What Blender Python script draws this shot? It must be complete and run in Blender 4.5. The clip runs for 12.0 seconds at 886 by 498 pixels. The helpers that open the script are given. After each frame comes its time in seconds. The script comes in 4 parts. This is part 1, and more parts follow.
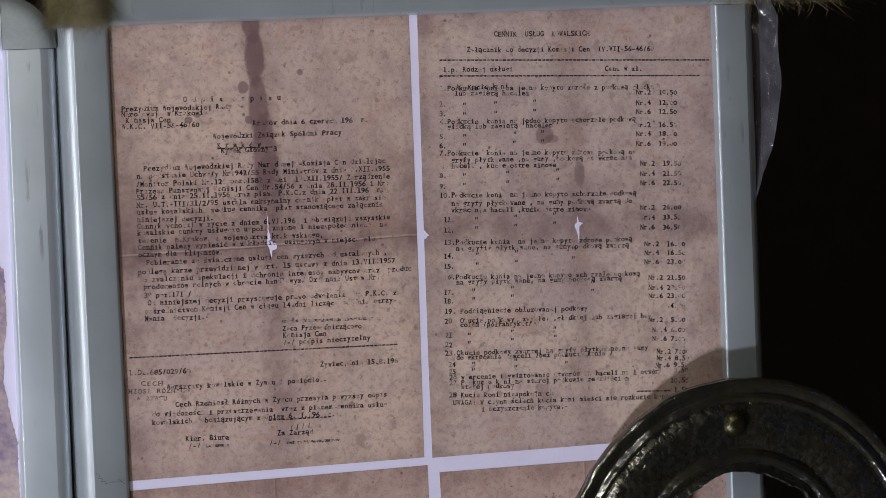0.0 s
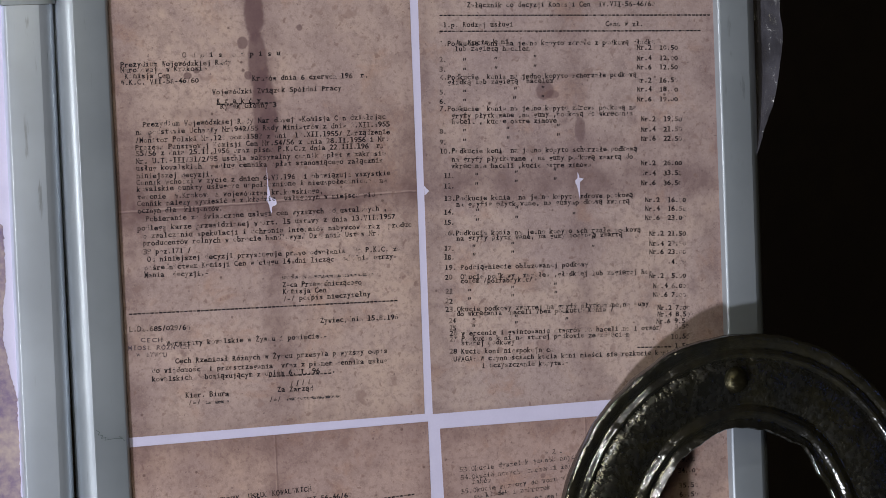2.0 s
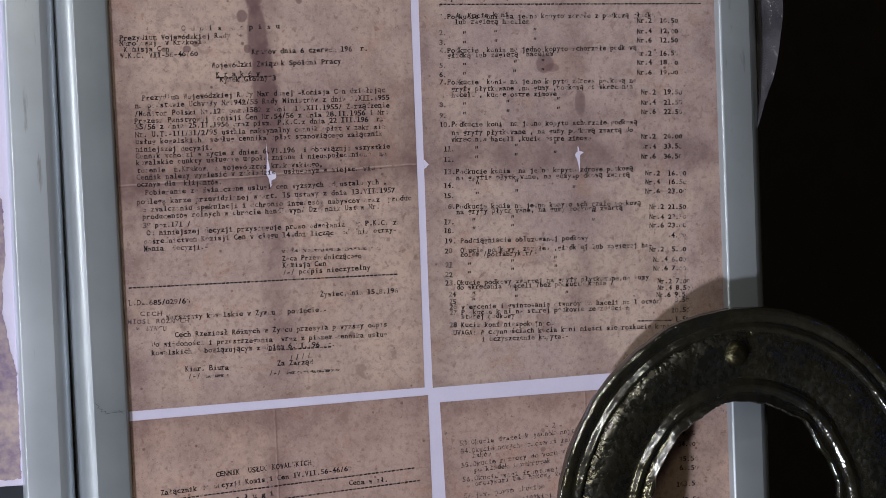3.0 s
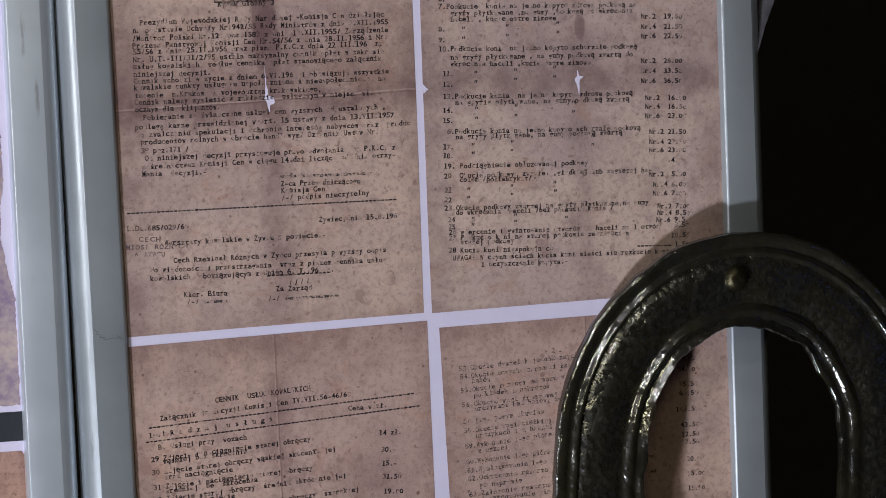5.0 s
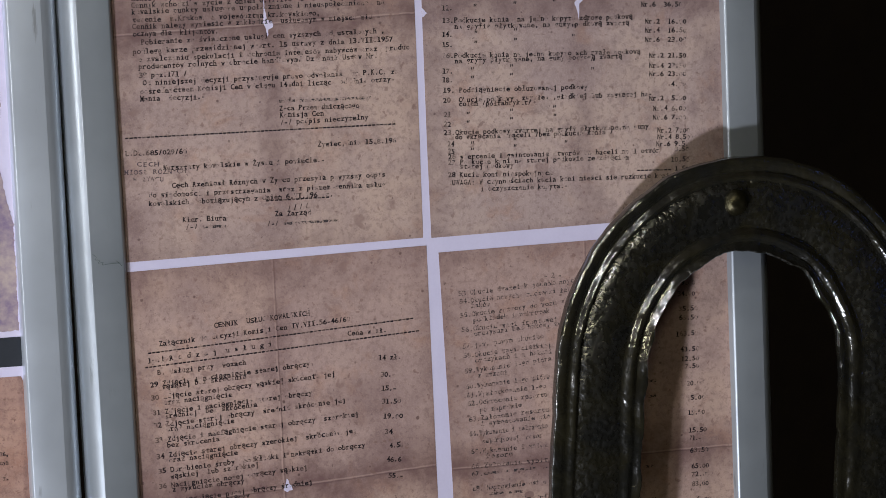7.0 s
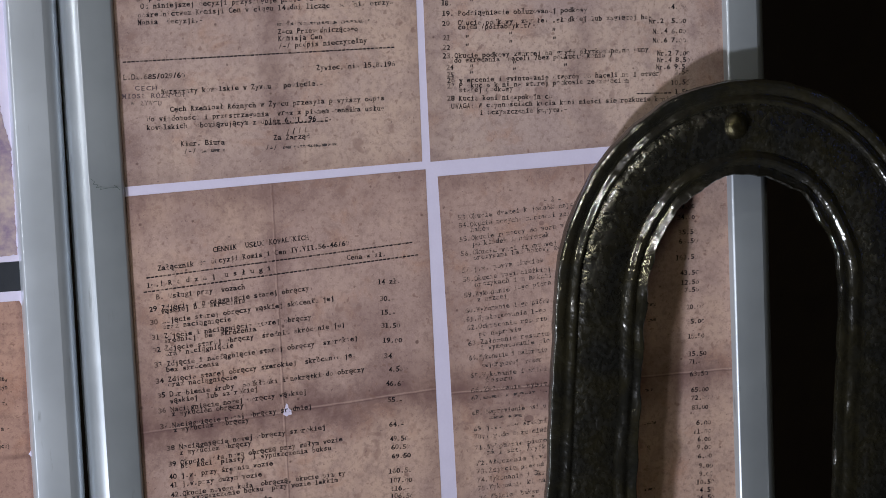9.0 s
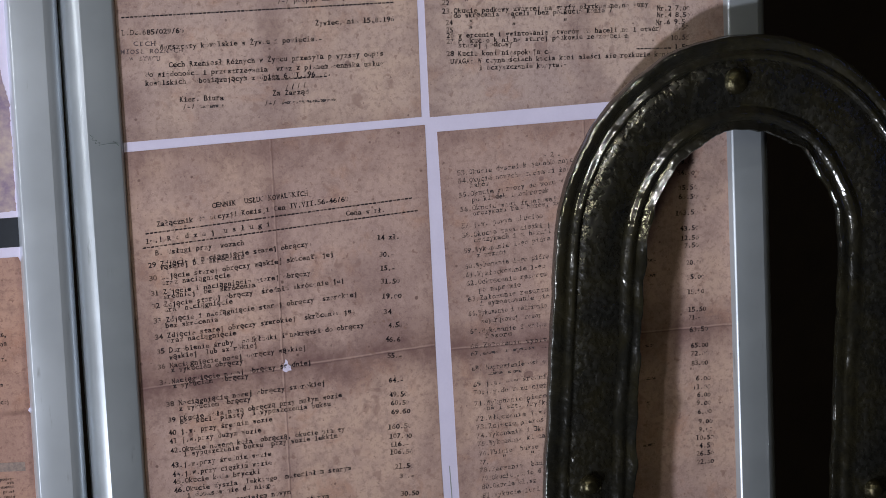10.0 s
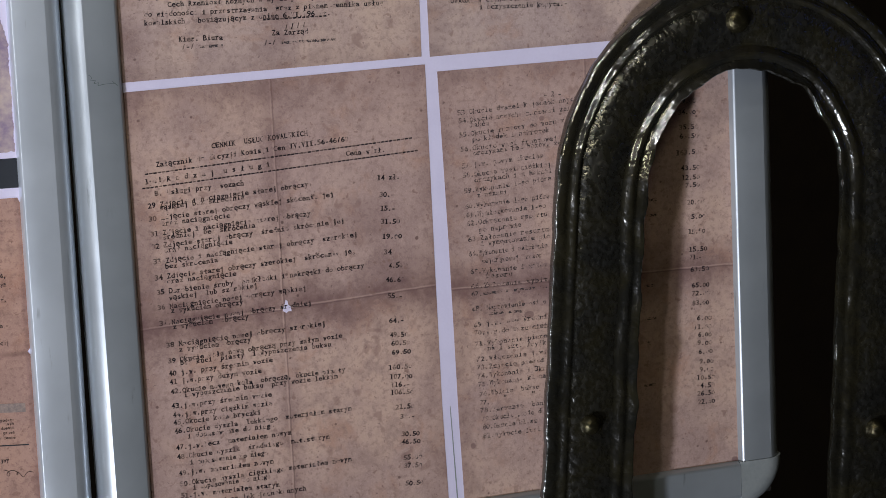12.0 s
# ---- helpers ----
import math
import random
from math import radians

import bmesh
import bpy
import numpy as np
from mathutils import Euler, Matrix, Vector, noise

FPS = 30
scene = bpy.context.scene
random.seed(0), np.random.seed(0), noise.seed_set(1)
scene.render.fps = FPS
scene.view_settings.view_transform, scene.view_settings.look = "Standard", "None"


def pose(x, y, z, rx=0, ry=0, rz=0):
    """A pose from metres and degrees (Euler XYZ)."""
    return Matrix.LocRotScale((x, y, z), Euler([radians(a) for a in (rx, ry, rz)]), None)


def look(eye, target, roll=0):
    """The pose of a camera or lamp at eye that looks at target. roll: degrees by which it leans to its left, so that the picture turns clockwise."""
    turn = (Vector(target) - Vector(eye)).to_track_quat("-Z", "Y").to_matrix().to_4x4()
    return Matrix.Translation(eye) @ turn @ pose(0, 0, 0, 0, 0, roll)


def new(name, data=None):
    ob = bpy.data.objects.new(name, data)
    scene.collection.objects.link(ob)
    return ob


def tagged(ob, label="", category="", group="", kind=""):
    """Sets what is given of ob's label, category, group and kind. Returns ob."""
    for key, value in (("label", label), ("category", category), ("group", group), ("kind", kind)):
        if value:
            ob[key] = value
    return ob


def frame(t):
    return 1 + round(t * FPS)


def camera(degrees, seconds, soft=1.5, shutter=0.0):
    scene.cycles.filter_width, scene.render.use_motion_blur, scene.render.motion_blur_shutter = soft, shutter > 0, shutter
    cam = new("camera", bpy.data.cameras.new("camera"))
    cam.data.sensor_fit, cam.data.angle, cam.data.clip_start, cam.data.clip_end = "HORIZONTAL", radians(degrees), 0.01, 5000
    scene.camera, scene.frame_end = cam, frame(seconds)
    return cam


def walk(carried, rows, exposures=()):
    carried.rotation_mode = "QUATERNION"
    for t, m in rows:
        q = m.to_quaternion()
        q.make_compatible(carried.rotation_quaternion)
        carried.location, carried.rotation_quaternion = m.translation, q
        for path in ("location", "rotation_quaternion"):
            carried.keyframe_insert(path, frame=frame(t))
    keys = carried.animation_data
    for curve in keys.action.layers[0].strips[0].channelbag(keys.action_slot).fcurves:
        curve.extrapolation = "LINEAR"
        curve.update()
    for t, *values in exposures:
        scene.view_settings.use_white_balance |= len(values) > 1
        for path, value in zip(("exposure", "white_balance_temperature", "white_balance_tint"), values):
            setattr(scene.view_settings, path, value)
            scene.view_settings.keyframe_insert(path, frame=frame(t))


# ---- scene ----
cam = camera(17.4, 12.0, soft=0.6)
# seconds, eye, then degrees: turn to the right, tilt up, lean
ROWS = [
    (0, -0.2787, -1.2276, 1.5805, 19.131, -3.784, -2.279),
    (0.5, -0.2784, -1.2268, 1.5804, 19.122, -3.867, -2.291),
    (1, -0.2782, -1.2260, 1.5802, 19.112, -4.037, -2.303),
    (1.5, -0.2779, -1.2252, 1.5801, 19.102, -4.350, -2.316),
    (2, -0.2776, -1.2244, 1.5800, 19.092, -4.642, -2.329),
    (2.5, -0.2773, -1.2236, 1.5799, 19.082, -4.914, -2.343),
    (3, -0.2770, -1.2228, 1.5798, 19.071, -5.163, -2.358),
    (5, -0.2759, -1.2196, 1.5794, 19.025, -6.640, -2.424),
    (5.5, -0.2756, -1.2188, 1.5793, 19.012, -6.981, -2.442),
    (6, -0.2753, -1.2180, 1.5792, 19.000, -7.357, -2.461),
    (6.5, -0.2750, -1.2172, 1.5791, 18.987, -7.652, -2.480),
    (7, -0.2748, -1.2164, 1.5790, 18.974, -8.131, -2.500),
    (9, -0.2736, -1.2132, 1.5786, 18.918, -9.641, -2.586),
    (9.5, -0.2733, -1.2124, 1.5785, 18.903, -10.065, -2.609),
    (10, -0.2730, -1.2115, 1.5783, 18.888, -10.518, -2.633),
    (10.5, -0.2728, -1.2107, 1.5782, 18.872, -10.919, -2.657),
    (11, -0.2725, -1.2099, 1.5781, 18.857, -11.313, -2.682),
    (11.5, -0.2722, -1.2091, 1.5780, 18.841, -11.508, -2.708),
    (12, -0.2719, -1.2083, 1.5779, 18.824, -11.713, -2.735),
]
walk(cam, [(t, pose(x, y, z, 90 + tilt, 0, -turn) @ pose(0, 0, 0, 0, 0, lean)) for t, x, y, z, turn, tilt, lean in ROWS], exposures=((0, 0.0, 6390, 10), (12, 0.0, 6390, 10)))

# ---- light: one low spot to the left of the camera, dim unseen lamps added overhead and to the side, an added small blue one to the right, a dark room ----
world = bpy.data.worlds.new("world")
scene.world = world
world.use_nodes = True
world.node_tree.nodes["Background"].inputs[0].default_value = (1.0, 0.86, 0.70, 1)
world.node_tree.nodes["Background"].inputs[1].default_value = 0.03


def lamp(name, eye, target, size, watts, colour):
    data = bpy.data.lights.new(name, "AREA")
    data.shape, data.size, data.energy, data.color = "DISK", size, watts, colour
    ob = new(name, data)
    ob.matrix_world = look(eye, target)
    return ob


key = bpy.data.lights.new("key_lamp", "SPOT")
key.energy, key.color, key.shadow_soft_size, key.spot_size, key.spot_blend = 160, (0.90, 0.92, 1.0), 0.065, radians(44.5), 1.0
new("key_lamp", key).matrix_world = look((-1.24, -1.18, 0.42), (0.66, 0, 1.97))
# large warm fill, added to lift the shadows; the smaller one gives the shoe's glints
lamp("unseen_upper_lamp", (-0.2, -1.2, 2.0), (0.2, 0, 1.4), 0.3, 1.6, (1.0, 0.91, 0.62))
lamp("unseen_upper_lamp", (-0.55, -0.95, 2.48), (0.2, 0, 1.4), 0.06, 4.6, (1.0, 0.97, 0.92))
# unseen strip lamp, added so the bars' rounded flank gets its highlight
side = lamp("bar_highlight_lamp", (-1.35, -0.9, 1.46), (0.1, 0, 1.42), 0.08, 2.9, (0.98, 0.97, 0.96))
side.data.shape, side.data.size_y = "RECTANGLE", 0.45
# helper spot, added only to tint the shoe's right arc blue
cool = bpy.data.lights.new("blue_tint_helper", "SPOT")
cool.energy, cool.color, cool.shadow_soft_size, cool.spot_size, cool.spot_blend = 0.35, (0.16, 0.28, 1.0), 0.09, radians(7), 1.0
new("blue_tint_helper", cool).matrix_world = look((1.15, -0.9, 1.62), (0.372, -0.02, 1.395))


# ---- materials ----
class Nodes:
    """Short ways to write a node material."""

    def __init__(self, name):
        self.mat = bpy.data.materials.new(name)
        self.mat.use_nodes = True
        self.tree = self.mat.node_tree
        self.bsdf = self.tree.nodes["Principled BSDF"]

    def node(self, kind, **props):
        n = self.tree.nodes.new(kind)
        for key, value in props.items():
            setattr(n, key, value)
        return n

    def put(self, socket, value):
        if isinstance(value, bpy.types.NodeSocket):
            self.tree.links.new(value, socket)
        else:
            socket.default_value = value

    def math(self, op, a, b=0.0, clamp=False):
        n = self.node("ShaderNodeMath", operation=op, use_clamp=clamp)
        self.put(n.inputs[0], a), self.put(n.inputs[1], b)
        return n.outputs[0]

    def coords(self):
        return self.node("ShaderNodeTexCoord").outputs["Object"]

    def noise(self, scale, detail=4.0, rough=0.55, warp=0.0, coords=None):
        n = self.node("ShaderNodeTexNoise")
        self.put(n.inputs["Vector"], coords or self.coords())
        n.inputs["Scale"].default_value, n.inputs["Detail"].default_value = scale, detail
        n.inputs["Roughness"].default_value, n.inputs["Distortion"].default_value = rough, warp
        return n.outputs["Fac"]

    def band(self, value, low, high, a=0.0, b=1.0):
        n = self.node("ShaderNodeMapRange", interpolation_type="SMOOTHSTEP")
        self.put(n.inputs[0], value)
        for i, v in enumerate((low, high, a, b)):
            self.put(n.inputs[i + 1], v)
        return n.outputs[0]

    def mix(self, fac, a, b, blend="MIX"):
        n = self.node("ShaderNodeMix", data_type="RGBA", blend_type=blend)
        self.put(n.inputs[0], fac), self.put(n.inputs[6], a), self.put(n.inputs[7], b)
        return n.outputs[2]

    def bump(self, height, distance, strength=1.0, before=None):
        n = self.node("ShaderNodeBump")
        n.inputs["Strength"].default_value, n.inputs["Distance"].default_value = strength, distance
        self.put(n.inputs["Height"], height)
        if before:
            self.put(n.inputs["Normal"], before)
        return n.outputs[0]

    def done(self, colour, rough=0.5, metal=0.0, normal=None, spec=0.5):
        self.put(self.bsdf.inputs["Base Color"], colour), self.put(self.bsdf.inputs["Roughness"], rough)
        self.put(self.bsdf.inputs["Metallic"], metal), self.put(self.bsdf.inputs["Specular IOR Level"], spec)
        if normal:
            self.put(self.bsdf.inputs["Normal"], normal)
        return self.mat


def plain(name, a, b, scale, rough, metal=0.0, relief=0.0, spec=0.5):
    """Two tones mixed by coarse and fine grain, with a fine relief."""
    n = Nodes(name)
    grain = n.math("ADD", n.math("MULTIPLY", n.noise(scale), 0.6), n.math("MULTIPLY", n.noise(scale * 9), 0.4))
    colour = n.mix(n.band(grain, 0.3, 0.7), (*a, 1), (*b, 1))
    return n.done(colour, n.band(grain, 0.2, 0.8, rough - 0.06, rough + 0.06), metal, n.bump(grain, relief) if relief else None, spec)


def aluminium(name, dark, light):
    n = Nodes(name)
    stretch = n.node("ShaderNodeMapping")
    stretch.inputs["Scale"].default_value = (1, 1, 0.12)
    n.put(stretch.inputs["Vector"], n.coords())
    streak = n.noise(240, 5, 0.65, 0.3, stretch.outputs[0])
    cloud = n.noise(22, 4, 0.6)
    scuff = n.math("MULTIPLY", n.band(streak, 0.58, 0.70), n.band(n.noise(40, 3, 0.6), 0.5, 0.62))
    colour = n.mix(n.band(cloud, 0.3, 0.7), (*dark, 1), (*light, 1))
    colour = n.mix(n.math("MULTIPLY", scuff, 0.45), colour, (0.13, 0.14, 0.14, 1))
    return n.done(colour, n.band(cloud, 0.3, 0.7, 0.28, 0.33), 0.55, n.bump(n.noise(600, 2), 0.000008))


def aged_page(name, folds, stains, seed, tint=None):
    """Print of an old sheet: mottled tan paper, dark soft folds, stains and specks. All places in millimetres on the poster."""
    n = Nodes(name)
    split = n.node("ShaderNodeSeparateXYZ")
    n.put(split.inputs[0], n.coords())
    u = n.math("MULTIPLY", split.outputs[0], 1000.0)
    v = n.math("SUBTRACT", 1600.0, n.math("MULTIPLY", split.outputs[2], 1000.0))
    shift = n.node("ShaderNodeMapping")
    shift.inputs["Location"].default_value = (seed * 3.7, seed * 1.3, seed * 2.9)
    n.put(shift.inputs["Vector"], n.coords())
    at = shift.outputs[0]
    big, mid, fine, grit = n.noise(14, 5, 0.6, 0.4, at), n.noise(70, 5, 0.65, 0.3, at), n.noise(420, 4, 0.7, 0, at), n.noise(1500, 3, 0.7, 0, at)
    warp = n.math("SUBTRACT", n.math("ADD", n.math("MULTIPLY", n.noise(110, 5, 0.7, 0.3, at), 0.6), n.math("MULTIPLY", n.noise(45, 4, 0.7, 0.5, at), 0.55)), 0.575)
    colour = n.mix(n.band(big, 0.3, 0.7), (0.41, 0.30, 0.276, 1), (0.49, 0.363, 0.326, 1))
    colour = n.mix(n.band(n.noise(11, 5, 0.65, 0.6, at), 0.42, 0.62, 0, 0.65), colour, (0.57, 0.415, 0.335, 1))
    colour = n.mix(n.band(n.noise(26, 4, 0.6, 0.8, at), 0.5, 0.7, 0, 0.5), colour, (0.33, 0.235, 0.23, 1))
    colour = n.mix(n.band(n.noise(48, 4, 0.65, 0.5, at), 0.52, 0.70, 0, 0.6), colour, (0.40, 0.24, 0.18, 1))
    colour = n.mix(n.band(mid, 0.46, 0.70, 0, 0.6), colour, (0.29, 0.205, 0.19, 1))
    colour = n.mix(n.band(fine, 0.47, 0.66, 0, 0.55), colour, (0.25, 0.17, 0.155, 1))
    colour = n.mix(n.band(grit, 0.36, 0.5, 0.3, 0), colour, (0.60, 0.455, 0.40, 1))
    # soft dark folds: axis, place, slope, width, strength
    for across, place, slope, middle, width, strength in folds:
        a, b = (v, u) if across else (u, v)
        far = n.math("SUBTRACT", n.math("SUBTRACT", a, place), n.math("MULTIPLY", n.math("SUBTRACT", b, middle), slope))
        far = n.math("ABSOLUTE", n.math("ADD", far, n.math("MULTIPLY", warp, width * 1.6)))
        soft = n.math("MULTIPLY", n.band(far, width, 0), n.band(mid, 0.25, 0.65, 0.35, 1.0))
        colour = n.mix(n.math("MULTIPLY", soft, strength), colour, (0.15, 0.085, 0.085, 1))
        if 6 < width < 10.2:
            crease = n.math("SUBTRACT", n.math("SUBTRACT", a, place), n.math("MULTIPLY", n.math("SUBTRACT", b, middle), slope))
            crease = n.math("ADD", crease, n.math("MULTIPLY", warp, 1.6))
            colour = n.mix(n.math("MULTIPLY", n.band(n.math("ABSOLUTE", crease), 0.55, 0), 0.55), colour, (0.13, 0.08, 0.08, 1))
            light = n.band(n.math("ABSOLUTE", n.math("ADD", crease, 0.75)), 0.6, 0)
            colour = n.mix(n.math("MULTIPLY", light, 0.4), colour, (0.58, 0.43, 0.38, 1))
    # stains with an uneven edge: place, half sizes, strength
    for su, sv, ru, rv, strength in stains:
        du, dv = n.math("DIVIDE", n.math("SUBTRACT", u, su), ru), n.math("DIVIDE", n.math("SUBTRACT", v, sv), rv)
        far = n.math("ADD", n.math("MULTIPLY", du, du), n.math("MULTIPLY", dv, dv))
        far = n.math("ADD", far, n.math("MULTIPLY", warp, 2.2))
        colour = n.mix(n.math("MULTIPLY", n.band(far, 1.15, 0.55) if strength > 0.45 else n.band(far, 1.9, -0.6), strength), colour, (0.135, 0.075, 0.08, 1))
    # rusty blots and small specks
    for scale, low, tone, strength in ((230, 0.64, (0.21, 0.125, 0.105, 1), 0.55), (560, 0.67, (0.13, 0.085, 0.08, 1), 0.6), (90, 0.63, (0.26, 0.165, 0.145, 1), 0.5)):
        blot = n.band(n.noise(scale, 2.5, 0.6, 0.25, at), low, low + 0.05)
        colour = n.mix(n.math("MULTIPLY", blot, strength), colour, tone)
    cell = n.node("ShaderNodeTexVoronoi")
    n.put(cell.inputs["Vector"], at)
    cell.inputs["Scale"].default_value = 210
    pick = n.node("ShaderNodeSeparateColor")
    n.put(pick.inputs[0], cell.outputs["Color"])
    speck = n.math("MULTIPLY", n.band(n.math("ADD", cell.outputs["Distance"], n.math("MULTIPLY", warp, 0.5)), 0.16, 0.06), n.math("GREATER_THAN", pick.outputs[0], 0.8))
    colour = n.mix(n.math("MULTIPLY", n.math("MULTIPLY", speck, pick.outputs[1]), 0.8), colour, (0.12, 0.07, 0.065, 1))
    if tint:
        colour = n.mix(1.0, colour, (*tint, 1), "MULTIPLY")
    return n.done(colour, 0.62, 0.0, n.bump(fine, 0.00003), 0.3)


def worn_ink(name, tone, gaps, rough=0.6, floor=0.3):
    """Ink that lies unevenly: whole letters and small patches let the paper show."""
    n = Nodes(name)
    patch = n.band(n.math("ADD", n.math("MULTIPLY", n.noise(700, 2, 0.6), 0.65), n.math("MULTIPLY", n.noise(2300, 2, 0.6), 0.35)), 0.38 + gaps, 0.50 + gaps, floor, 1.0)
    weak = n.band(n.node("ShaderNodeNewGeometry").outputs["Random Per Island"], 0.55, 1.0, 1.0, 0.5)
    n.put(n.bsdf.inputs["Alpha"], n.math("MULTIPLY", patch, weak))
    return n.done((*tone, 1), rough, 0.0, None, 0.2)


def forged_iron(name, pits, dents, low, high, ior, tone):
    """Dark iron under old varnish; pits and dents: how rough the hammered skin is."""
    n = Nodes(name)
    big, mid, fine = n.noise(38, 4, 0.6, 0.5), n.noise(380, 1.5, 0.5, 0.1), n.noise(900, 2, 0.5)
    rub = n.noise(120, 5, 0.65, 0.8)
    colour = n.mix(n.band(big, 0.35, 0.65), (0.026 * tone, 0.026 * tone, 0.023 * tone, 1), (0.046 * tone, 0.041 * tone, 0.023 * tone, 1))
    colour = n.mix(n.band(rub, 0.45, 0.68, 0, 0.6), colour, (0.017 * tone, 0.016 * tone, 0.012 * tone, 1))
    normal = n.bump(mid, 0.0010 * pits, 0.8, n.bump(fine, 0.00022 * pits, 0.8, n.bump(n.noise(95, 3, 0.5, 0.6), 0.0030 * dents, 0.8)))
    n.bsdf.inputs["IOR"].default_value = ior
    return n.done(colour, n.band(n.math("ADD", n.math("MULTIPLY", mid, 0.6), n.math("MULTIPLY", rub, 0.4)), 0.35, 0.65, low, high), 0.1, normal, 0.5)


ALUMINIUM = aluminium("anodised_aluminium", (0.395, 0.435, 0.478), (0.455, 0.50, 0.545))
# brighter copy of the metal: stronger light on the neighbouring bars, put into their colour
LIT_ALUMINIUM = aluminium("lit_anodised_aluminium", (0.63, 0.685, 0.76), (0.70, 0.76, 0.84))
GREY_CAP = plain("grey_plastic", (0.22, 0.245, 0.255), (0.28, 0.305, 0.315), 60, 0.42, 0.0, 0.00005)
WHITE_PRINT = plain("white_print_paper", (0.645, 0.61, 0.80), (0.69, 0.655, 0.85), 90, 0.55, 0.0, 0.00002, 0.3)
IRON = forged_iron("hammered_iron", 0.72, 0.34, 0.19, 0.34, 2.5, 0.38)
RIM_IRON = forged_iron("worn_iron_rim", 0.32, 0.4, 0.15, 0.25, 2.7, 0.55)
BRONZE = plain("dull_bronze", (0.045, 0.04, 0.022), (0.085, 0.075, 0.042), 260, 0.25, 0.85, 0.0004)
INK = worn_ink("typewriter_ink", (0.012, 0.010, 0.014), -0.05)
FAINT_INK = worn_ink("faint_carbon_ink", (0.05, 0.042, 0.045), 0.05, 0.6, 0.15)
PALE_INK = worn_ink("rubbed_pale_ink", (0.06, 0.05, 0.055), 0.09, 0.6, 0.06)
STAMP_INK = worn_ink("violet_grey_stamp_ink", (0.11, 0.08, 0.095), 0.03)
TORN_WHITE = plain("white_tear", (0.66, 0.62, 0.80), (0.72, 0.68, 0.86), 300, 0.6)
DARK_BAND = plain("black_print", (0.012, 0.016, 0.024), (0.02, 0.024, 0.034), 120, 0.5)
DARK_BOARD = plain("dark_board", (0.010, 0.008, 0.007), (0.016, 0.013, 0.011), 30, 0.8, 0.0, 0.0004)
DARK_WALL = plain("dark_brown_wall", (0.035, 0.023, 0.016), (0.055, 0.037, 0.024), 3, 0.85, 0.0, 0.002)
DARK_FLOOR = plain("dark_floor_boards", (0.05, 0.04, 0.03), (0.08, 0.06, 0.045), 5, 0.6, 0.0, 0.001)
FUR = plain("beige_fur", (0.075, 0.06, 0.024), (0.18, 0.145, 0.065), 90, 0.6)
PELT = plain("pelt_hide", (0.09, 0.07, 0.03), (0.15, 0.115, 0.05), 50, 0.8, 0.0, 0.001)
PHOTO = plain("violet_brown_print", (0.16, 0.11, 0.24), (0.52, 0.42, 0.38), 34, 0.55)
GREY_PRINT = plain("grey_hatched_print", (0.16, 0.13, 0.125), (0.36, 0.27, 0.24), 500, 0.6)
BROWN_PRINT = aged_page("brown_old_print", [(True, 312, 0.0, -55, 2.0, 0.6), (False, -50.5, 0.0, 300, 2.5, 0.5)], [], 9, (0.84, 0.70, 0.65))
PEN = plain("green_pen", (0.10, 0.14, 0.135), (0.15, 0.19, 0.18), 300, 0.6)


def film_material():
    n = Nodes("clear_wrapping_film")
    n.put(n.bsdf.inputs["Alpha"], n.band(n.noise(60, 3), 0.3, 0.7, 0.15, 0.38))
    return n.done((0.18, 0.175, 0.21, 1), 0.18, 0.0, n.bump(n.noise(70, 2, 0.5, 1.0), 0.0012), 0.8)


FILM = film_material()


# ---- builders ----
def at(u, v, out=0.0):
    """A place by millimetres to the right of and below the poster's top left corner, and millimetres out towards the viewer."""
    return (u / 1000, -out / 1000, 1.6 - v / 1000)


def part(name, verts, faces, material, parent=None, label="", smooth=False):
    me = bpy.data.meshes.new(name)
    me.from_pydata([tuple(p) for p in verts], [], faces)
    bm = bmesh.new()
    bm.from_mesh(me)
    bmesh.ops.recalc_face_normals(bm, faces=bm.faces) if len(bm.faces) > 1 else None
    bm.to_mesh(me)
    bm.free()
    me.materials.append(material)
    if smooth:
        me.polygons.foreach_set("use_smooth", [True] * len(me.polygons))
    me.update()
    ob = new(name, me)
    ob.parent = parent
    return tagged(ob, label)


def thing(name, label, category, kind="", group=""):
    return tagged(new(name), label, category, group, kind)


def block(name, x0, x1, y0, y1, z0, z1, material, parent=None, label="", edge=0.0):
    bm = bmesh.new()
    bmesh.ops.create_cube(bm, size=1.0)
    for p in bm.verts:
        p.co = ((x0 + x1) / 2 + p.co.x * (x1 - x0), (y0 + y1) / 2 + p.co.y * (y1 - y0), (z0 + z1) / 2 + p.co.z * (z1 - z0))
    if edge:
        bmesh.ops.bevel(bm, geom=bm.edges[:], offset=edge, segments=2, affect="EDGES")
    me = bpy.data.meshes.new(name)
    bm.to_mesh(me)
    bm.free()
    me.materials.append(material)
    ob = new(name, me)
    ob.parent = parent
    return tagged(ob, label)


